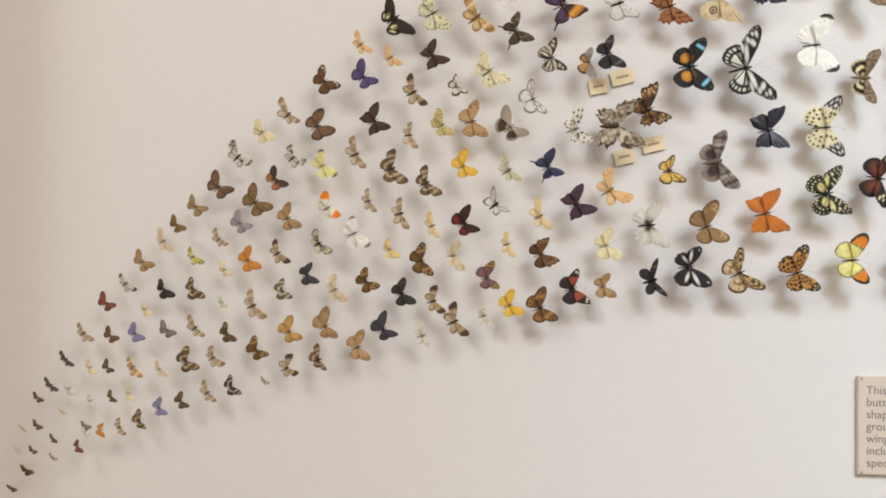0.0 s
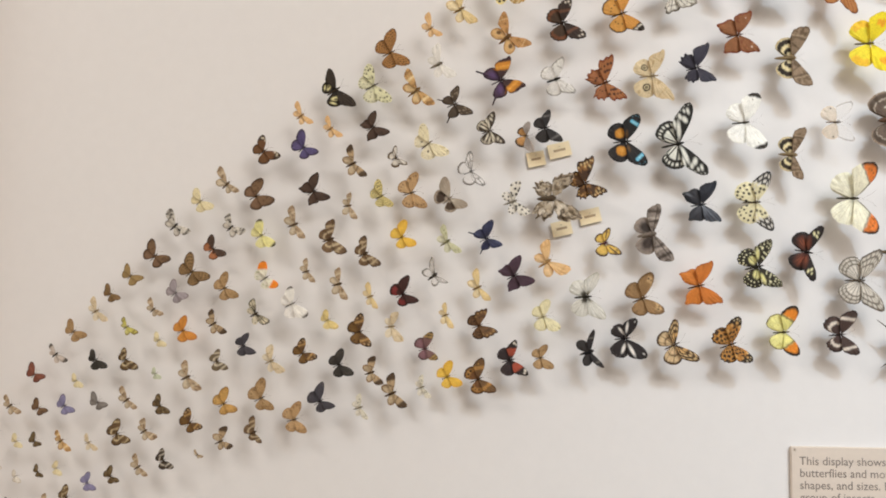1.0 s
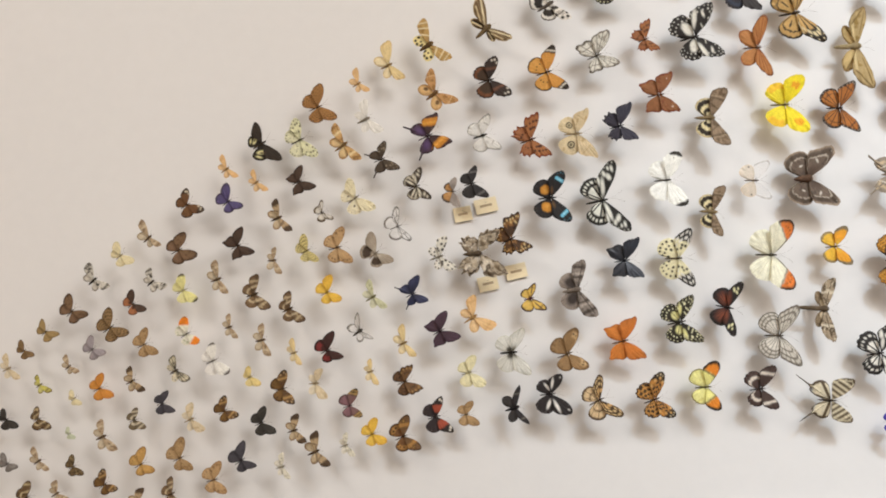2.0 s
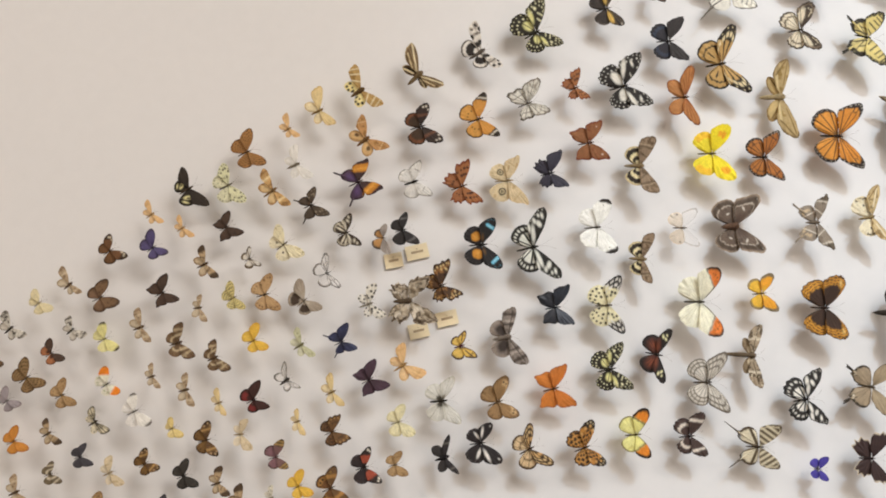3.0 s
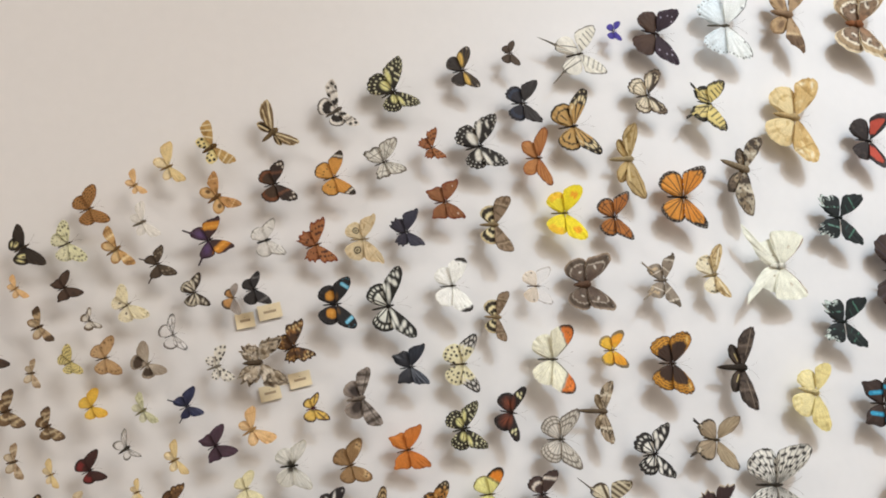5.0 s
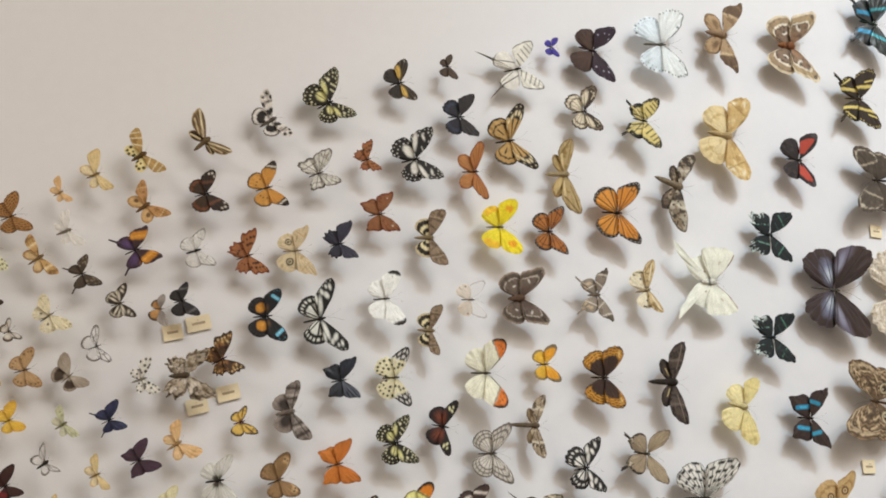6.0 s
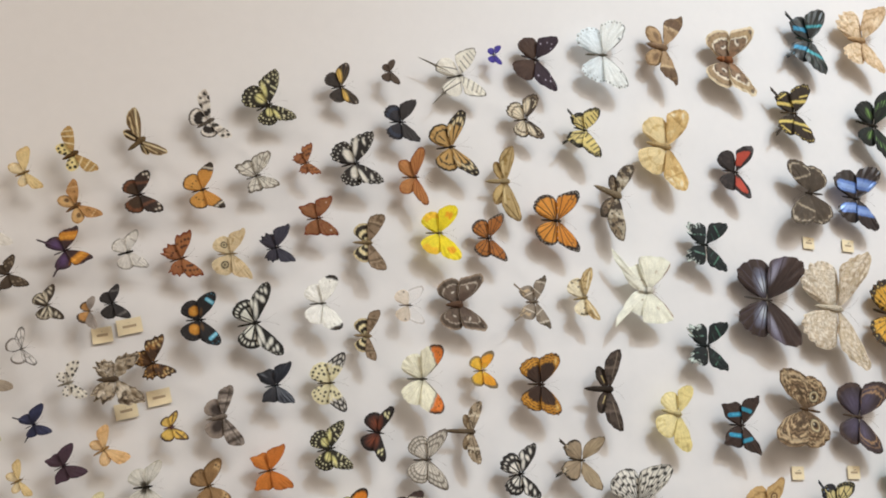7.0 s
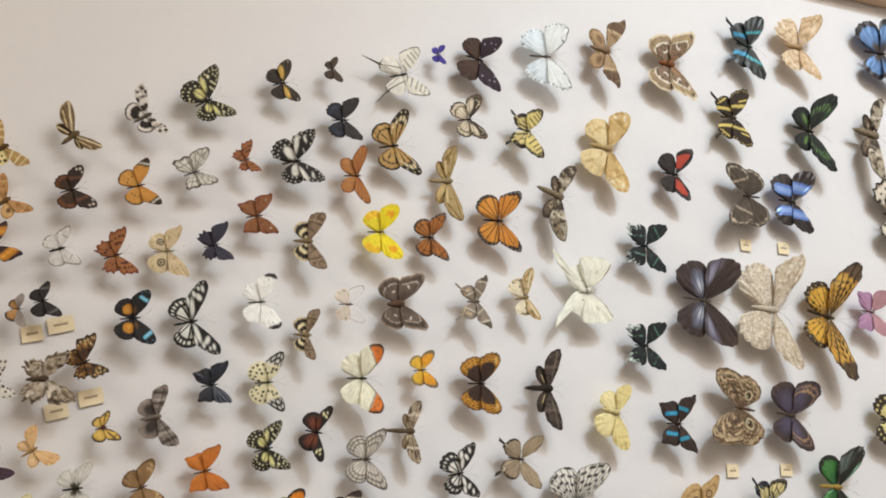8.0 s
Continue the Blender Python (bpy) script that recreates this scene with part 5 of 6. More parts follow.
species("morphounder", "nymph fan", "brown underside of a butterfly specimen with cream lines", ("4f4438", (D, "c9bca6", .86, .9, 0, 1), (U, "b8aa92", .45, .49, .4), (P, "5c5042", .3, 9)), ("4b4034", (D, "c4b69e", .9, .94, 0, 1), (P, "584c3e", .3, 8)), "3a3026", spread=76, hind_size=.76)
species("morpho", "nymph fan", "dark butterfly specimen with broad metallic blue bands", ("2a2324", (U, "5f80c4", .26, .62, .84), (U, "86a4dc", .36, .54, .84), (S, "e2dccd", .9, 3, .014, .05, .3), (B, "2a2324", .1)), ("2d2522", (U, "6686c8", .24, .78, -1.0), (U, "8caae0", .36, .62, -1.0), (B, "2d2522", .15)), "2b2420", mat=WING_GLOSS, scallop=(8, .02), hind_size=.7)
species("urania", "pap point", "black-green day-flying moth specimen with pale fringed tails", ("1a2020", (L, "5a8a74", .52, -.1, .58, .26, .016), (L, "34504a", .3, -.06, .34, .16, .012), (P, "24302c", .3, 12)), ("1c2121", (L, "6f9484", .3, -.3, .62, .16, .03), (D, "c8d4cc", .8, 1, .28, .72), (P, "1c2121", .5, 12), (S, "e6ece6", .95, 7, .028, .25, .72)), "262c2a", .06, .36, True, spread=78, scallop=(7, .09))
species("lilacdark", "nymph fan", "large dark brown butterfly specimen with lilac-white flushes", ("3c2d28", (H, "46362f", .5, 1, .6), (K, "7c7688", .52, .34, .42, .12, 12, .9), (K, "a3a3b4", .36, .28, .22, .07, 25, .9), (V, "32251f", 7, .002)), ("3c2d28", (K, "80859a", .42, -.16, .42, .26, -20, .7), (K, "ccd3da", .32, -.14, .24, .15, -20, .8), (B, "3d2f29", .2), (V, "4a4048", 8, .002)), "5e564f", .035, spread=75, scallop=(8, .015), hind_size=.7)
species("specklebig", "plain round", "large off-white moth specimen finely mottled with tan waves", ("dfd3c0", (P, "cbbba0", .46, 18), (W, "bba88c", .1, 11, .08), (P, "a89478", .28, 26), (B, "c4b296", .03)), ("e3d9c8", (P, "cfc0a8", .46, 18), (W, "bfad92", .1, 11, .08), (P, "ac997e", .26, 26), (S, "8a7860", .96, 9, .018, .15, .75)), "d6cab4", .07, .36, True, scallop=(9, .04))
species("acraea", "helico round", "large amber butterfly specimen with black chequering and dusky tips", ("c8963a", (P, "d8ac52", .3, 6), (U, "5a4630", .72, 1.2, .1), (V, "30241a", 6, .006), ("chequer", "30241a", .16, .78, 5, 6, .4), (P, "8a744a", .2, 10), (B, "3c2d1f", .05)), ("d8a63c", (O, "a87c34", .25), (B, "2f251c", .17), (S, "e0c884", .92, 9, .02, .05, .95), (S, "2f251c", .64, 6, .035, .1, .9), (S, "2f251c", .4, 4, .03, .1, .9), (V, "6a4c24", 8, .002)), "4a3a26", spread=66, hind_size=.56, scallop=(9, .03))
species("pinkbf", "nymph point", "pink-mauve butterfly specimen", ("b88c90", (H, "a87a86", .4, 1, .5)), ("b58aa4", (H, "9a749c", .3, 1, .5)), "6b4c44", mat=WING)
species("owl", "nymph fan", "large tan owl butterfly specimen with pale-ringed eyespots", ("80684c", (W, "4a3a28", .15, 8, .12), (W, "c4ac86", .25, 5, .07), (P, "5a4632", .3, 14), (K, "4a3926", .35, .12, .2, .05, 10, .4), (D, "cdb894", .82, .85, 0, 1)), ("7a6248", (W, "463624", .15, 9, .12), (W, "bca27c", .3, 6, .06), (P, "5e4830", .3, 14), (D, "cbb48c", .84, .87, 0, 1), (K, "33271c", .5, -.02, .2, .18, 0, .1), (K, "e2d4aa", .5, -.02, .165, .15, 0, .1), (K, "6e5236", .5, -.02, .13, .115, 0, .1), (K, "261c14", .48, -.02, .085, .075, 0, .1), (K, "d8cfb4", .44, -.04, .025, .03, 0, .2)), "5c4732", spread=78, hind_size=.74)
species("owldark", "nymph fan", "dark slate-purple butterfly specimen with tan wavy lines", ("423639", (K, "5a5266", .35, .18, .4, .2, 20, .9), (D, "b8946a", .68, .72, .05, .95), (D, "97785a", .82, .855, .05, .95), (B, "3a2d28", .06)), ("3d3236", (K, "544c60", .4, -.05, .5, .38, 0, .9), (B, "4a3a34", .14)), "5a4a3e", spread=74, hind_size=.7)
species("bluestripe", "leaf point", "dark brown butterfly specimen with turquoise stripes", ("3b2b24", (P, "2e211b", .3, 7), (L, "3a94b0", .46, .0, .36, .3, .055), (B, "33251f", .06)), ("3b2b24", (L, "3692b8", .3, -.32, .62, .16, .085), (L, "52aecc", .34, -.26, .56, .06, .03), (B, "33251f", .14)), "2c211c", mat=WING)
species("creamlarge", "broad round", "large cream yellow moth specimen with a pale stout body", ("e8d896", (H, "dccb82", .5, 1, .4), (P, "cdb878", .22, 6), (U, "d0bc7c", .62, .66, .2)), ("eee0a6", (B, "e2d290", .06), (P, "dccb8c", .2, 6)), "dccb94", .11, .52, True)
species("eyesilk", "silk fan", "large buff silk moth specimen with ringed eyespots", ("c8a872", (D, "a07c4c", .7, .75, 0, 1), (B, "b08e5c", .06), (E, "6e4f34", .5, .5, .1, "d8bc88")), ("c6a570", (E, "5e4430", .45, .42, .13, "d4b684"), (D, "9a7848", .75, .8, 0, 1)), "a8875a", .09, .3, True)
species("tigerswallow2", "swallow club", "cream yellow swallowtail specimen with black margins", ("d8c98c", (L, "2a2824", .2, -.04, .26, .18, .03), (L, "2a2824", .46, -.1, .5, .18, .025), (B, "2a2824", .2), (V, "2a2824", 6, .005), (S, "d0c284", .93, 7, .014, .35, .85)), ("d6c88e", (B, "24242a", .34), (V, "2a2824", 6, .004), (S, "8a9ab8", .8, 5, .028, .2, .8), (S, "d0c284", .93, 5, .02, .2, .8)), "2b2822", spread=76, scallop=(8, .04))
species("greenwing", "helico round", "large green and black birdwing butterfly specimen", ("22241f", (D, "3d6b4c", .3, .9, .04, .16), (D, "54605a", .4, .9, .5, .8), (B, "1e201c", .06)), ("3f7a3a", (B, "20241c", .16), (O, "35683a", .4)), "b09448", spread=62, hind_size=.6, thick=.07, mat=WING_GLOSS)
species("checkdark", "nymph fan", "large black butterfly specimen with cream chequered margins", ("2f2722", (D, "d8cdb8", .72, .9, .3, 1), (S, "2f2722", .8, 6, .03, .3, .95)), ("30281f", (D, "ddd2be", .62, .92, 0, 1), (S, "2f2722", .78, 6, .045, .05, .95)), "3f3428", scallop=(8, .035), spread=74)
species("blackyellow", "danaid round", "black butterfly specimen with pale yellow patches", ("33291f", (D, "d8ca86", .2, .55, .2, .8), (S, "d8ca86", .8, 6, .04, .1, .9)), ("362b20", (D, "dccf8c", .2, .6, .1, .9), (S, "d8ca86", .84, 6, .05, .1, .9)), "3a2e22", scallop=(8, .035))
species("mourning", "comma ragged", "dark maroon butterfly specimen with a pale torn margin", ("382624", (B, "cdbfa8", .06, .3, .75)), ("3a2825", (B, "cfc0a8", .06)), "2c201e", scallop=(8, .02))

# ---- the specimens, pinned one by one ----
mount("redbrown", -0.848, 1.143, 49, 0.0174, 58, 0.04, -2)
mount("palemoth", -0.820, 1.172, 42, 0.0185, 71, -0.10, 3)
mount("black", -0.763, 1.165, 31, 0.0183, 69, -0.12, 9)
mount("tanzebra", -0.720, 1.166, 24, 0.0198, 66, -0.12, 9)
mount("paleyellow", -0.789, 1.135, 34, 0.0125, 75, -0.12, 2)
mount("tanmoth", -0.881, 1.098, 39, 0.0186, 70, -0.08, 3)
mount("brown", -0.841, 1.095, 44, 0.0152, 58, 0.01, -0)
mount("lavender", -0.804, 1.099, 34, 0.0173, 59, -0.03, 1)
mount("greybf", -0.757, 1.105, 51, 0.0163, 66, 0.02, -1)
mount("tanmoth", -0.715, 1.109, 37, 0.0204, 74, 0.04, -0)
mount("darkmoth", -0.906, 1.059, 44, 0.0157, 77, -0.01, -0)
mount("paleyellow", -0.869, 1.048, 30, 0.0122, 70, -0.02, 1)
mount("olivebrown", -0.842, 1.049, 39, 0.0127, 60, 0.06, -3)
mount("goldmoth", -0.805, 1.050, 35, 0.0186, 77, -0.12, 1)
mount("creammoth", -0.766, 1.048, 24, 0.0153, 69, -0.12, 12)
mount("tanzebra", -0.727, 1.060, 30, 0.0226, 54, 0.01, -0)
mount("tanmoth", -0.686, 1.066, 33, 0.0196, 57, -0.06, 2)
mount("darkmoth", -0.927, 1.021, 47, 0.0149, 75, -0.00, 0)
mount("whitesm", -0.900, 1.017, 42, 0.0130, 76, -0.12, 3)
mount("brown", -0.946, 1.003, 49, 0.0107, 74, -0.06, 1)
mount("olivebrown", -0.836, 1.006, 31, 0.0111, 71, 0.00, -0)
mount("whitesm", -0.868, 0.999, 27, 0.0109, 74, -0.12, 2)
mount("paleyellow", -0.810, 1.011, 17, 0.0119, 64, -0.07, 3)
mount("tanmoth", -0.694, 1.015, 33, 0.0192, 71, 0.03, -1)
mount("lavender", -0.764, 0.992, 24, 0.0161, 56, 0.01, -0)
mount("olivebrown", -0.733, 1.001, 32, 0.0153, 56, 0.04, -2)
mount("creammoth", -0.911, 0.983, 57, 0.0085, 77, -0.05, -0)
mount("brown", -0.945, 0.963, 48, 0.0103, 70, -0.06, 2)
mount("greybf", -0.873, 0.964, 51, 0.0097, 68, -0.12, 7)
mount("orangesm", -0.852, 0.958, -2, 0.0118, 61, -0.11, 5)
mount("tanmoth", -0.822, 0.962, 25, 0.0149, 64, 0.02, -1)
mount("tanzebra", -0.792, 0.972, 28, 0.0163, 69, 0.12, -6)
mount("redbrown", -0.883, 0.933, 22, 0.0116, 64, -0.05, 2)
mount("olivebrown", -0.950, 0.926, 52, 0.0086, 66, -0.00, 0)
mount("brown", -0.922, 0.944, 42, 0.0089, 80, -0.12, -1)
mount("creammoth", -0.968, 0.957, 48, 0.0085, 82, -0.11, -1)
mount("whitesm", -0.974, 0.925, 46, 0.0087, 60, 0.01, -0)
mount("brownspot", -0.961, 0.897, 56, 0.0123, 77, -0.12, 4)
mount("brownspot", -0.980, 0.871, 65, 0.0093, 83, -0.12, -1)
mount("tanmoth", -0.920, 0.916, 52, 0.0083, 61, -0.01, 0)
mount("whitesm", -0.872, 0.955, 46, 0.0083, 76, -0.12, 2)
mount("greymoth", -0.657, 1.361, 44, 0.0249, 62, 0.02, -1)
mount("brown", -0.685, 1.316, 47, 0.0246, 55, 0.03, -1)
mount("copper", -0.601, 1.328, 36, 0.0211, 58, -0.02, 1)
mount("checker", -0.629, 1.294, 40, 0.0281, 55, 0.00, -0)
mount("olivetan", -0.719, 1.287, 47, 0.0194, 59, -0.06, 2)
mount("lavgrey", -0.652, 1.263, 42, 0.0202, 54, -0.01, 0)
mount("tanbf", -0.581, 1.271, 28, 0.0240, 57, 0.00, -0)
mount("checker", -0.746, 1.260, 41, 0.0162, 66, -0.03, 2)
mount("creammoth", -0.765, 1.235, 31, 0.0216, 69, -0.02, 1)
mount("tanmoth", -0.682, 1.239, 42, 0.0169, 65, 0.02, -1)
mount("orangesm", -0.639, 1.209, 27, 0.0225, 53, -0.03, 1)
mount("brownmoth", -0.594, 1.220, 31, 0.0219, 66, -0.05, 2)
mount("bwmoth", -0.536, 1.235, 32, 0.0230, 62, -0.06, 3)
mount("tanbf", -0.795, 1.205, 44, 0.0199, 62, -0.04, 2)
mount("limemoth", -0.719, 1.213, 36, 0.0169, 67, -0.12, 6)
mount("blackgrey", -0.551, 1.189, 19, 0.0202, 50, -0.04, 1)
mount("paleyellow", -0.673, 1.195, 38, 0.0131, 75, -0.04, 0)
mount("greyzebra", -0.588, 1.166, 23, 0.0186, 57, -0.05, 2)
mount("tanmoth", -0.629, 1.143, 26, 0.0257, 67, -0.06, 3)
mount("palegreen", -0.675, 1.147, 32, 0.0103, 70, -0.08, 3)
mount("brownspot", -0.532, 1.473, 37, 0.0249, 55, -0.05, 2)
mount("purple", -0.473, 1.479, 41, 0.0248, 57, 0.06, -2)
mount("tanmoth", -0.584, 1.424, 46, 0.0244, 72, 0.12, -5)
mount("brown", -0.540, 1.406, 29, 0.0274, 42, -0.02, 1)
mount("dkbrown", -0.457, 1.415, 30, 0.0269, 51, 0.02, -1)
mount("brownmoth", -0.400, 1.457, 27, 0.0275, 70, -0.02, 1)
mount("paleyellow", -0.621, 1.397, 41, 0.0210, 66, -0.05, 2)
mount("brownzebra", -0.430, 1.345, 20, 0.0296, 59, -0.04, 2)
mount("greymoth", -0.576, 1.360, 41, 0.0214, 54, -0.07, 2)
mount("clouded", -0.531, 1.349, 29, 0.0240, 64, -0.04, 2)
mount("tanmoth", -0.483, 1.366, 23, 0.0265, 75, 0.03, -0)
mount("tanmoth", -0.405, 1.395, 9, 0.0212, 70, -0.11, 4)
mount("brownzebra", -0.379, 1.325, 27, 0.0266, 62, -0.05, 2)
mount("orangetip", -0.522, 1.287, 35, 0.0232, 65, 0.04, -2)
mount("tanmoth", -0.463, 1.298, 20, 0.0195, 73, -0.03, 1)
mount("tanmoth", -0.416, 1.280, 15, 0.0249, 75, -0.04, 0)
mount("whitebf", -0.483, 1.250, 27, 0.0267, 64, -0.07, 3)
mount("creamyellow", -0.430, 1.228, 30, 0.0169, 69, -0.10, 4)
mount("browneye", -0.384, 1.212, 17, 0.0265, 68, -0.00, 0)
mount("browneye", -0.465, 1.180, 37, 0.0216, 51, -0.01, 0)
mount("black", -0.412, 1.164, 24, 0.0240, 56, -0.02, 1)
mount("brownmoth", -0.366, 1.154, 19, 0.0234, 60, 0.01, -0)
mount("creammoth", -0.510, 1.168, 26, 0.0240, 61, -0.03, 1)
mount("goldbf", -0.575, 1.106, 31, 0.0231, 52, 0.06, -2)
mount("tanbf", -0.522, 1.115, 27, 0.0265, 63, 0.10, -4)
mount("blackgrey", -0.438, 1.112, 36, 0.0249, 53, 0.10, -3)
mount("whitespot", -0.381, 1.104, 19, 0.0199, 72, -0.00, 0)
mount("browneye", -0.624, 1.078, 40, 0.0209, 56, 0.04, -1)
mount("brownmoth", -0.578, 1.053, 26, 0.0209, 43, 0.09, -2)
mount("brownzebra", -0.532, 1.066, 25, 0.0213, 72, 0.12, -4)
mount("tanspot", -0.475, 1.085, 16, 0.0261, 58, 0.04, -1)
mount("tanmoth", -0.610, 1.034, 48, 0.0086, 64, -0.05, 2)
mount("darkband", -0.658, 1.025, 30, 0.0179, 64, -0.02, 1)
mount("olivebrown", -0.667, 1.102, 30, 0.0176, 66, -0.04, 2)
mount("creammoth", -0.338, 1.220, 6, 0.0244, 58, -0.08, 3)
mount("tailbrown", -0.253, 1.549, 25, 0.0286, 54, -0.06, 2)
mount("dkbrown", -0.373, 1.512, 31, 0.0251, 50, -0.05, 2)
mount("creamspot", -0.290, 1.490, 39, 0.0316, 68, -0.06, 2)
mount("glassbrown", -0.338, 1.467, 30, 0.0186, 62, -0.04, 2)
mount("zebrabw", -0.201, 1.509, 20, 0.0286, 60, 0.00, -0)
mount("black2", -0.118, 1.516, 18, 0.0290, 61, -0.08, 3)
mount("glasswing", -0.227, 1.449, 24, 0.0285, 72, -0.00, 0)
mount("tanspot", -0.314, 1.416, 17, 0.0309, 60, -0.00, 0)
mount("satyr", -0.258, 1.408, 44, 0.0300, 63, 0.06, -3)
mount("yellowspot", -0.357, 1.410, 31, 0.0235, 73, 0.03, -0)
mount("sulphur", -0.326, 1.350, 28, 0.0240, 53, 0.04, -1)
mount("palegreenmoth", -0.260, 1.345, 34, 0.0253, 70, -0.01, 0)
mount("bluetail", -0.203, 1.350, 28, 0.0262, 48, 0.07, -2)
mount("maroon", -0.323, 1.267, 28, 0.0262, 50, 0.07, -2)
mount("clearmoth", -0.278, 1.295, 38, 0.0244, 63, 0.08, -3)
mount("creamyellowmoth", -0.214, 1.279, 26, 0.0262, 71, 0.03, -1)
mount("plum", -0.162, 1.297, 30, 0.0297, 46, -0.01, 0)
mount("peachmoth", -0.114, 1.318, 34, 0.0332, 53, -0.05, 2)
mount("paleyellowbig", -0.119, 1.238, 18, 0.0271, 55, -0.06, 2)
mount("creamyellowmoth", -0.260, 1.238, 19, 0.0199, 78, -0.09, -1)
mount("brownspot2", -0.212, 1.224, 23, 0.0267, 44, -0.03, 1)
mount("pinkband", -0.289, 1.189, 17, 0.0241, 54, 0.06, -2)
mount("sulphur", -0.256, 1.150, 27, 0.0231, 53, 0.01, -0)
mount("buckeye", -0.212, 1.147, 25, 0.0302, 57, 0.02, -1)
mount("redblack", -0.166, 1.175, 17, 0.0305, 60, -0.04, 2)
mount("tanbf", -0.123, 1.179, 13, 0.0217, 51, -0.05, 2)
mount("brownmoth", -0.335, 1.125, 25, 0.0283, 65, 0.02, -1)
mount("whitespot", -0.293, 1.134, 19, 0.0188, 68, -0.04, 2)
mount("creamyellowmoth", -0.369, 1.263, 21, 0.0206, 81, 0.02, 0)
mount("blackmoth", -0.052, 1.189, 18, 0.0310, 65, 0.04, -2)
mount("whitespot2", -0.165, 1.405, 20, 0.0301, 53, 0.02, -1)
mount("raggedmoth", -0.109, 1.411, 5, 0.0480, 44, -0.07, 2)
mount("tortoise", -0.060, 1.434, 30, 0.0369, 49, 0.09, -3)
mount("yellowpurple", -0.030, 1.347, 17, 0.0253, 56, -0.11, 4)
mount("underwing2", 0.038, 1.361, 11, 0.0460, 64, -0.04, 2)
mount("leaforange", 0.107, 1.287, 14, 0.0399, 51, -0.01, 0)
mount("meadow", 0.024, 1.267, 22, 0.0369, 52, 0.05, -2)
mount("apollo", -0.058, 1.268, 6, 0.0394, 58, -0.04, 2)
mount("whiteband", -0.002, 1.209, 7, 0.0359, 50, -0.11, 4)
mount("creamdanaid", 0.069, 1.201, 27, 0.0378, 62, -0.05, 2)
mount("painted", 0.152, 1.203, 21, 0.0387, 57, 0.05, -2)
mount("yelloworange", 0.228, 1.222, 5, 0.0387, 63, 0.04, -2)
mount("limebf", 0.191, 1.316, 13, 0.0434, 52, -0.00, 0)
mount("heliconius", 0.265, 1.339, -10, 0.0423, 73, 0.00, -0)
mount("brownwhite", 0.310, 1.220, 6, 0.0379, 52, 0.04, -1)
mount("zebraswallow", 0.416, 1.205, -2, 0.0440, 42, 0.04, -1)
mount("graykid", -0.147, 1.503, 1, 0.0236, 74, -0.12, 5)
mount("fritillary", -0.349, 1.625, 28, 0.0337, 57, 0.02, -1)
mount("creamyellowmoth", -0.246, 1.694, 30, 0.0340, 63, 0.08, -4)
mount("peachmoth", -0.290, 1.664, 35, 0.0217, 66, 0.05, -2)
mount("whitemoth", -0.277, 1.609, 28, 0.0300, 63, -0.03, 1)
mount("tigermoth", -0.186, 1.727, 36, 0.0394, 66, -0.01, 0)
mount("eyemoth", -0.176, 1.652, 41, 0.0363, 60, -0.01, 0)
mount("admiral", -0.094, 1.676, 19, 0.0381, 54, -0.05, 2)
mount("plaintiger", -0.006, 1.691, 21, 0.0414, 59, 0.02, -1)
mount("greywhite", -0.103, 1.590, 20, 0.0340, 56, -0.01, 0)
mount("comma", -0.030, 1.586, 21, 0.0401, 59, 0.03, -1)
mount("palenymph", 0.039, 1.597, 7, 0.0446, 60, -0.06, 2)
mount("leafblack", 0.105, 1.611, 17, 0.0363, 52, 0.06, -2)
mount("leafrust", 0.166, 1.661, 12, 0.0402, 51, 0.01, -0)
mount("underwing", 0.246, 1.628, 2, 0.0493, 60, -0.01, 0)
mount("underwing", 0.246, 1.483, -1, 0.0410, 68, 0.04, -2)
mount("eightyeight", -0.001, 1.497, 7, 0.0438, 57, -0.03, 1)
mount("zebralong", 0.078, 1.496, 14, 0.0595, 64, -0.00, 0)
mount("whitetip", 0.176, 1.529, 6, 0.0456, 60, -0.02, 1)
mount("specklewhite", 0.191, 1.411, 4, 0.0475, 66, 0.01, -1)
mount("leafnavy", 0.111, 1.406, 10, 0.0374, 53, 0.03, -1)
mount("greyband", 0.071, 1.720, 26, 0.0390, 42, 0.08, -2)
mount("comma", 0.147, 1.749, 25, 0.0296, 60, 0.08, -3)
mount("swallowbw", 0.223, 1.755, 18, 0.0549, 48, 0.05, -2)
mount("limebf", 0.085, 1.837, 34, 0.0517, 52, 0.12, -4)
mount("yellowdark", 0.199, 1.884, 18, 0.0393, 61, 0.02, -1)
mount("whitemoth2", -0.002, 1.801, 36, 0.0437, 69, 0.07, -3)
mount("stripesphinx", -0.098, 1.758, 45, 0.0450, 63, 0.09, -4)
mount("blackcream", -0.429, 1.567, 34, 0.0351, 75, -0.10, 1)
mount("creamedge", -0.373, 1.574, 30, 0.0341, 73, -0.05, 1)
mount("goldmoth", -0.309, 1.569, 38, 0.0338, 77, -0.00, -0)
mount("peachmoth", -0.478, 1.528, 38, 0.0211, 71, -0.00, 0)
mount("peachmoth", -0.434, 1.509, 35, 0.0201, 70, -0.05, 2)
mount("orangepurple", -0.185, 1.586, 29, 0.0369, 43, -0.00, 0)
mount("violetsm", 0.508, 1.173, -1, 0.0216, 50, 0.04, -1)
mount("clearsm", 0.312, 1.533, 2, 0.0368, 52, 0.00, -0)
mount("silkbrown", 0.395, 1.538, 5, 0.0594, 47, 0.02, -0)
mount("tailmoth", 0.528, 1.548, 3, 0.0476, 68, -0.04, 1)
mount("creamwing", 0.621, 1.560, 12, 0.0472, 69, 0.07, -2)
mount("luna", 0.744, 1.578, 1, 0.0648, 52, 0.01, -0)
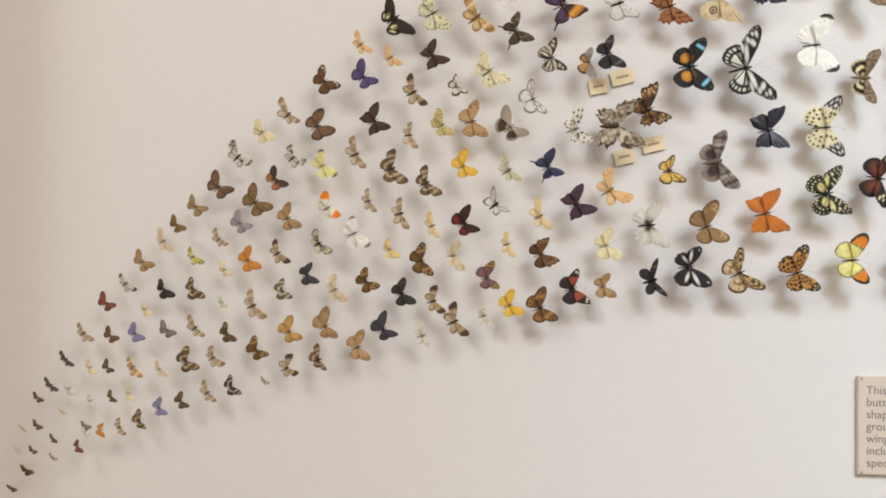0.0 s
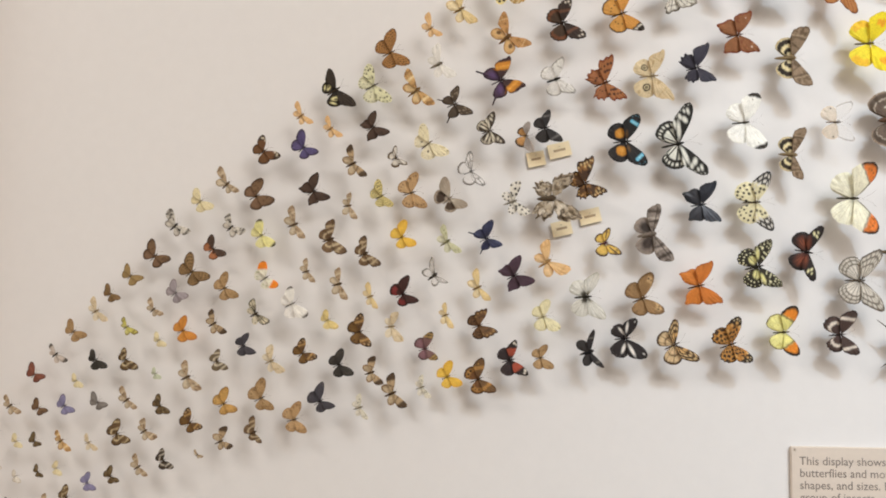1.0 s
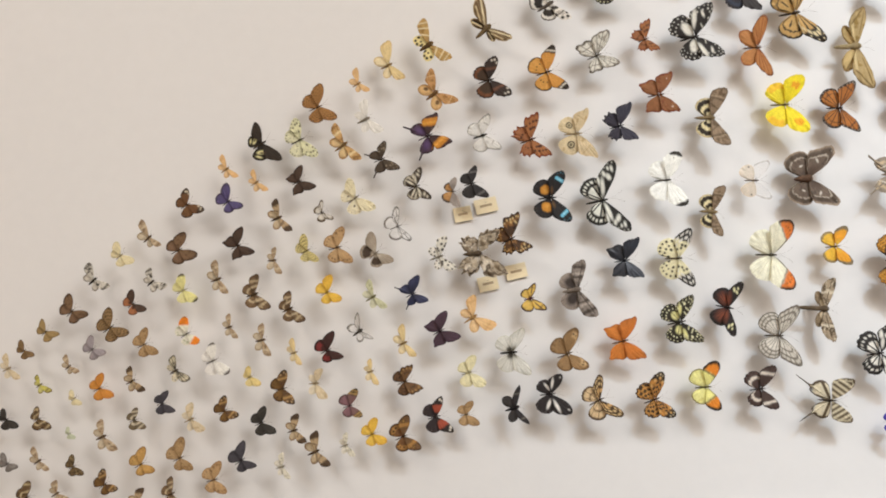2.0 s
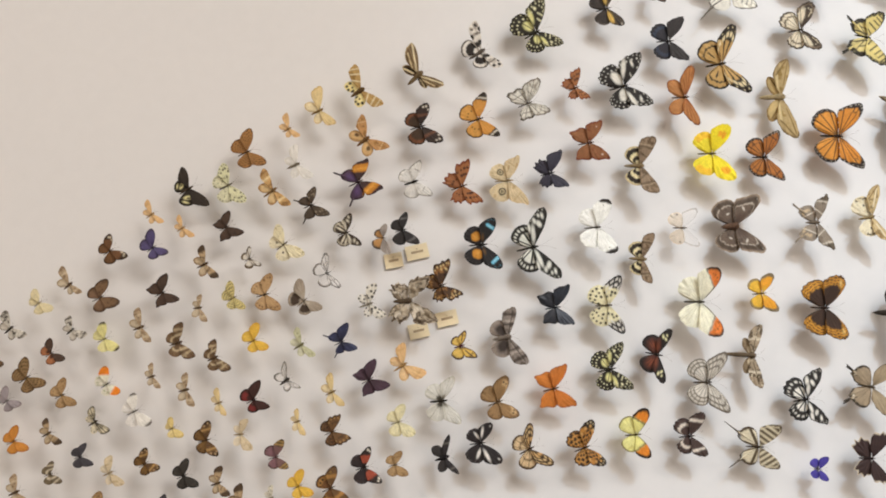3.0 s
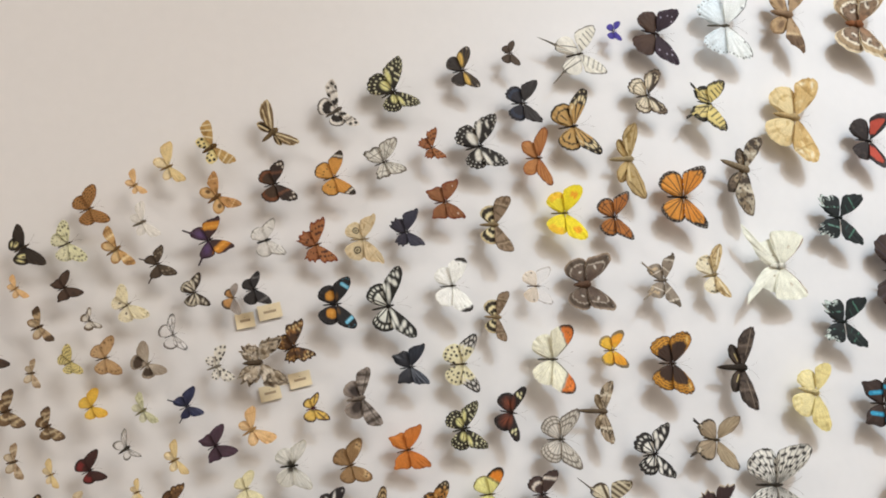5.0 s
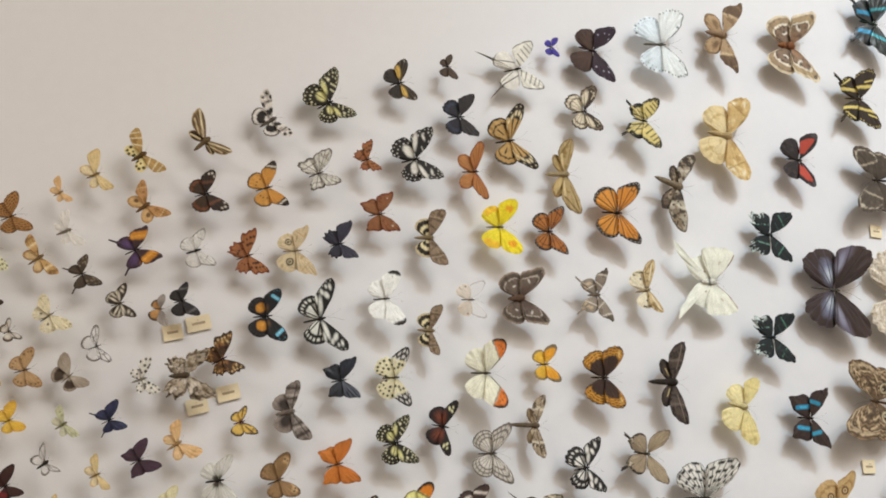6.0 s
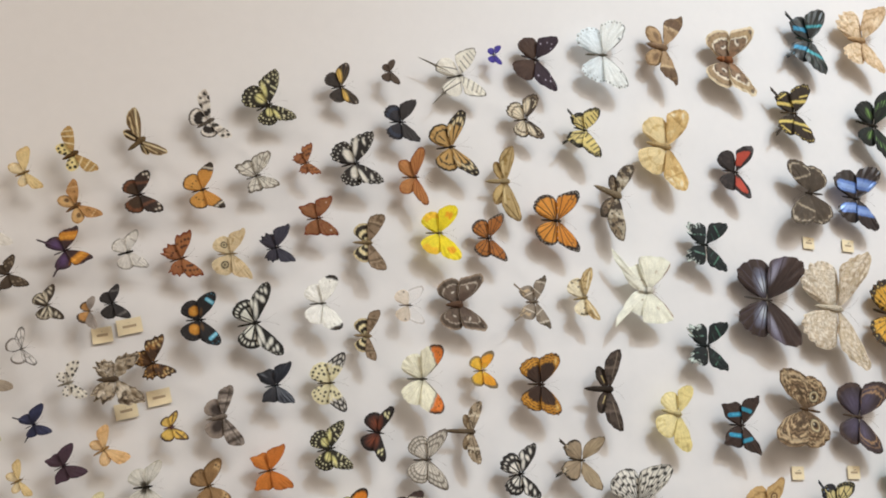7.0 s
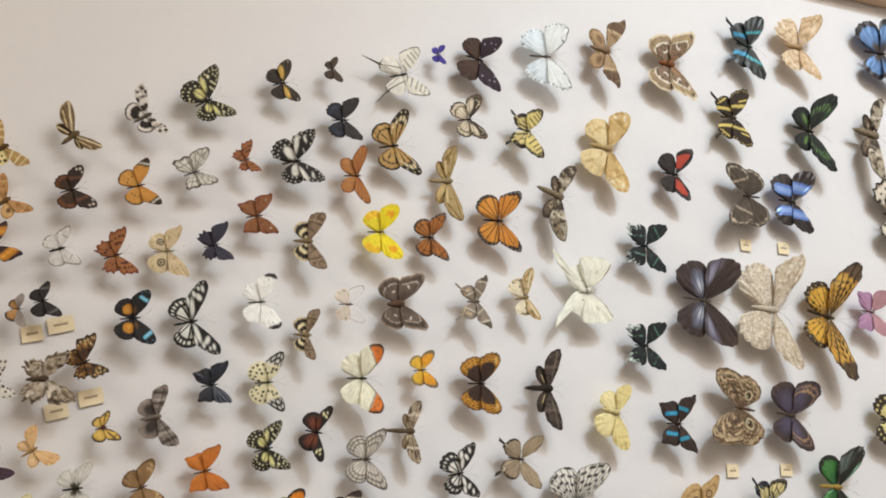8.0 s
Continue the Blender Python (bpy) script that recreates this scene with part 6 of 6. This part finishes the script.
mount("sphinxtan", 0.413, 1.340, -2, 0.0489, 75, -0.02, 0)
mount("greattip", 0.333, 1.419, 0, 0.0572, 61, -0.01, 0)
mount("orangesmall", 0.432, 1.434, 6, 0.0350, 53, -0.01, 0)
mount("fritbrown", 0.532, 1.414, 0, 0.0549, 57, 0.01, -0)
mount("sphinxdark", 0.654, 1.408, -1, 0.0685, 74, -0.02, 0)
mount("veined", 0.341, 1.299, 1, 0.0519, 58, -0.01, 0)
mount("swallowbw2", 0.492, 1.275, 9, 0.0488, 56, 0.05, -2)
mount("tailtan", 0.599, 1.295, -8, 0.0540, 47, -0.03, 1)
mount("treenymph", 0.699, 1.224, -1, 0.0824, 45, 0.01, -0)
mount("brimstone", 0.362, 1.652, 3, 0.0517, 54, -0.02, 1)
mount("viceroy", 0.450, 1.651, 4, 0.0473, 57, 0.01, -0)
mount("monarch", 0.574, 1.690, 0, 0.0649, 54, 0.02, -1)
mount("rustlong", 0.322, 1.742, 5, 0.0497, 75, 0.01, -0)
mount("sphinxtan2", 0.482, 1.752, 4, 0.0672, 75, -0.07, 0)
mount("sphinxmott", 0.694, 1.746, -18, 0.0741, 74, -0.12, 4)
mount("tigerlong", 0.386, 1.802, 14, 0.0637, 61, 0.01, -0)
mount("darkblue", 0.298, 1.834, 7, 0.0444, 52, 0.01, -0)
mount("umber", 0.281, 1.922, 7, 0.0240, 64, -0.09, 4)
mount("zebrawhite", 0.403, 1.932, 16, 0.0561, 48, 0.02, -1)
mount("violetsm", 0.470, 1.982, 1, 0.0208, 56, -0.02, 1)
mount("crow", 0.547, 1.985, -8, 0.0630, 53, -0.06, 2)
mount("whitemorpho", 0.681, 2.012, 3, 0.0758, 54, 0.03, -1)
mount("browntri", 0.811, 2.047, -8, 0.0783, 67, 0.01, -1)
mount("silkpale", 0.961, 2.045, -2, 0.0844, 55, -0.01, 0)
mount("peacock", 1.166, 2.119, -4, 0.0767, 65, 0.00, -0)
mount("palegiant2", 1.302, 2.139, -1, 0.0880, 57, 0.08, -3)
mount("morphoblue", 1.545, 2.168, 0, 0.1042, 50, 0.10, -3)
mount("kingswallow", 1.105, 1.952, 1, 0.0687, 58, 0.00, -0)
mount("birdwing", 1.302, 1.950, -6, 0.1019, 56, 0.04, -1)
mount("sphinxmott", 1.490, 1.964, -9, 0.0967, 86, -0.12, -1)
mount("swallowcream", 0.522, 1.867, 13, 0.0479, 53, 0.06, -2)
mount("tigerswallow", 0.636, 1.860, -7, 0.0515, 60, -0.07, 3)
mount("palegiant", 0.804, 1.850, -8, 0.0852, 64, -0.03, 1)
mount("redwing", 0.952, 1.816, -4, 0.0587, 58, 0.04, -2)
mount("morphounder", 1.122, 1.789, -179, 0.0796, 48, 0.05, -2)
mount("morpho", 1.233, 1.788, -3, 0.0791, 50, 0.07, -2)
mount("urania", 0.869, 1.669, -6, 0.0603, 45, -0.00, 0)
mount("urania", 0.854, 1.486, -2, 0.0564, 45, 0.02, -1)
mount("lilacdark", 0.990, 1.574, -5, 0.1030, 45, 0.03, -1)
mount("specklebig", 1.152, 1.565, -6, 0.1261, 62, 0.03, -1)
mount("acraea", 1.294, 1.558, -11, 0.1275, 67, 0.00, -0)
mount("pinkbf", 1.412, 1.572, -6, 0.0610, 42, -0.00, 0)
mount("owl", 1.054, 1.378, 172, 0.0872, 43, 0.05, -1)
mount("owldark", 1.172, 1.365, -8, 0.0804, 48, 0.09, -3)
mount("bluestripe", 0.913, 1.350, -2, 0.0595, 58, 0.01, -0)
mount("creamlarge", 0.786, 1.369, -13, 0.0585, 67, -0.09, 4)
mount("eyesilk", 0.950, 1.201, -0, 0.0638, 66, 0.04, -2)
mount("tigerswallow2", 1.100, 1.212, -4, 0.0515, 44, 0.03, -1)
mount("greenwing", 1.260, 1.233, -5, 0.0930, 52, 0.04, -1)
mount("checkdark", 1.530, 1.786, -2, 0.1056, 55, 0.07, -3)
mount("blackyellow", 1.428, 1.355, -5, 0.0746, 51, 0.02, -1)
mount("mourning", 0.589, 1.189, -1, 0.0461, 55, 0.05, -2)

# ---- the text panel ----
panel = tagged(new("text_panel"), "beige text panel with grey printing screwed to the board", "sign")
panel.location = (0.244, BOARD_Y, 1.057)
part("plate", box(0, 0.42, -0.006, 0, -0.141, 0, 0.0012), PANEL, panel, "beige printed plate")
LINES = ("This display shows some of the", "butterflies and moths. I", "shapes, and sizes. But", "group of insects", "wings. There are", "including b", "species")
for n, line in enumerate(LINES):
    curve = bpy.data.curves.new("text_line", "FONT")
    curve.body, curve.size, curve.extrude, curve.resolution_u = line, 0.0168, 0.0001, 3
    text = new("text_line", curve)
    text.data.materials.append(INK)
    text.parent = panel
    text.matrix_local = pose(0.012, -0.0063, -0.0258 - n * 0.0172, 90, 0, 0)
for sx, sz in ((0.006, -0.004), (0.006, -0.137), (0.414, -0.004), (0.414, -0.137)):
    bm = bmesh.new()
    bmesh.ops.create_cone(bm, cap_ends=True, segments=12, radius1=0.0018, radius2=0.0012, depth=0.0016, matrix=pose(sx, -0.0066, sz, 90, 0, 0))
    part("screw", bm, SCREW, panel, "small steel screw")


# ---- the data cards, each on its own pin ----
def data_card(x, z, turn, w, h):
    ob = tagged(new("data_card"), "small cream data card with a line of tiny writing", "label", "data cards on the board")
    c, s = math.cos(radians(turn)), math.sin(radians(turn))
    ob.matrix_world = Matrix(((c, -s, 0, x), (0, 0, -1, 0.0245), (s, c, 0, z), (0, 0, 0, 1)))
    part("card", box(-w / 2, w / 2, -h / 2, h / 2, -0.0003, 0.0003), CARD, ob)
    part("writing", box(-w * 0.27, w * 0.27, -h * 0.08, h * 0.08, 0.0004, 0.0006), PENCIL, ob, "bar of tiny brown writing")
    part("writing", box(-w * 0.2, w * 0.15, -h * 0.3, -h * 0.2, 0.0004, 0.0006), CARD, ob)
    v, f = tube([(0, h * 0.2, 0.006), (0, h * 0.2, -0.006)], [0.00035, 0.00035], 5)
    mesh_object("pin", v, f, PIN, ob)


data_card(-0.129, 1.474, 12, 0.027, 0.022)
data_card(-0.094, 1.488, 14, 0.034, 0.022)
data_card(-0.048, 1.389, 14, 0.032, 0.022)
data_card(-0.090, 1.370, 14, 0.030, 0.022)
data_card(1.128, 1.696, -3, 0.026, 0.023)
data_card(1.224, 1.697, -2, 0.028, 0.024)
data_card(1.045, 1.267, -1, 0.026, 0.023)
data_card(1.171, 1.266, -2, 0.028, 0.023)
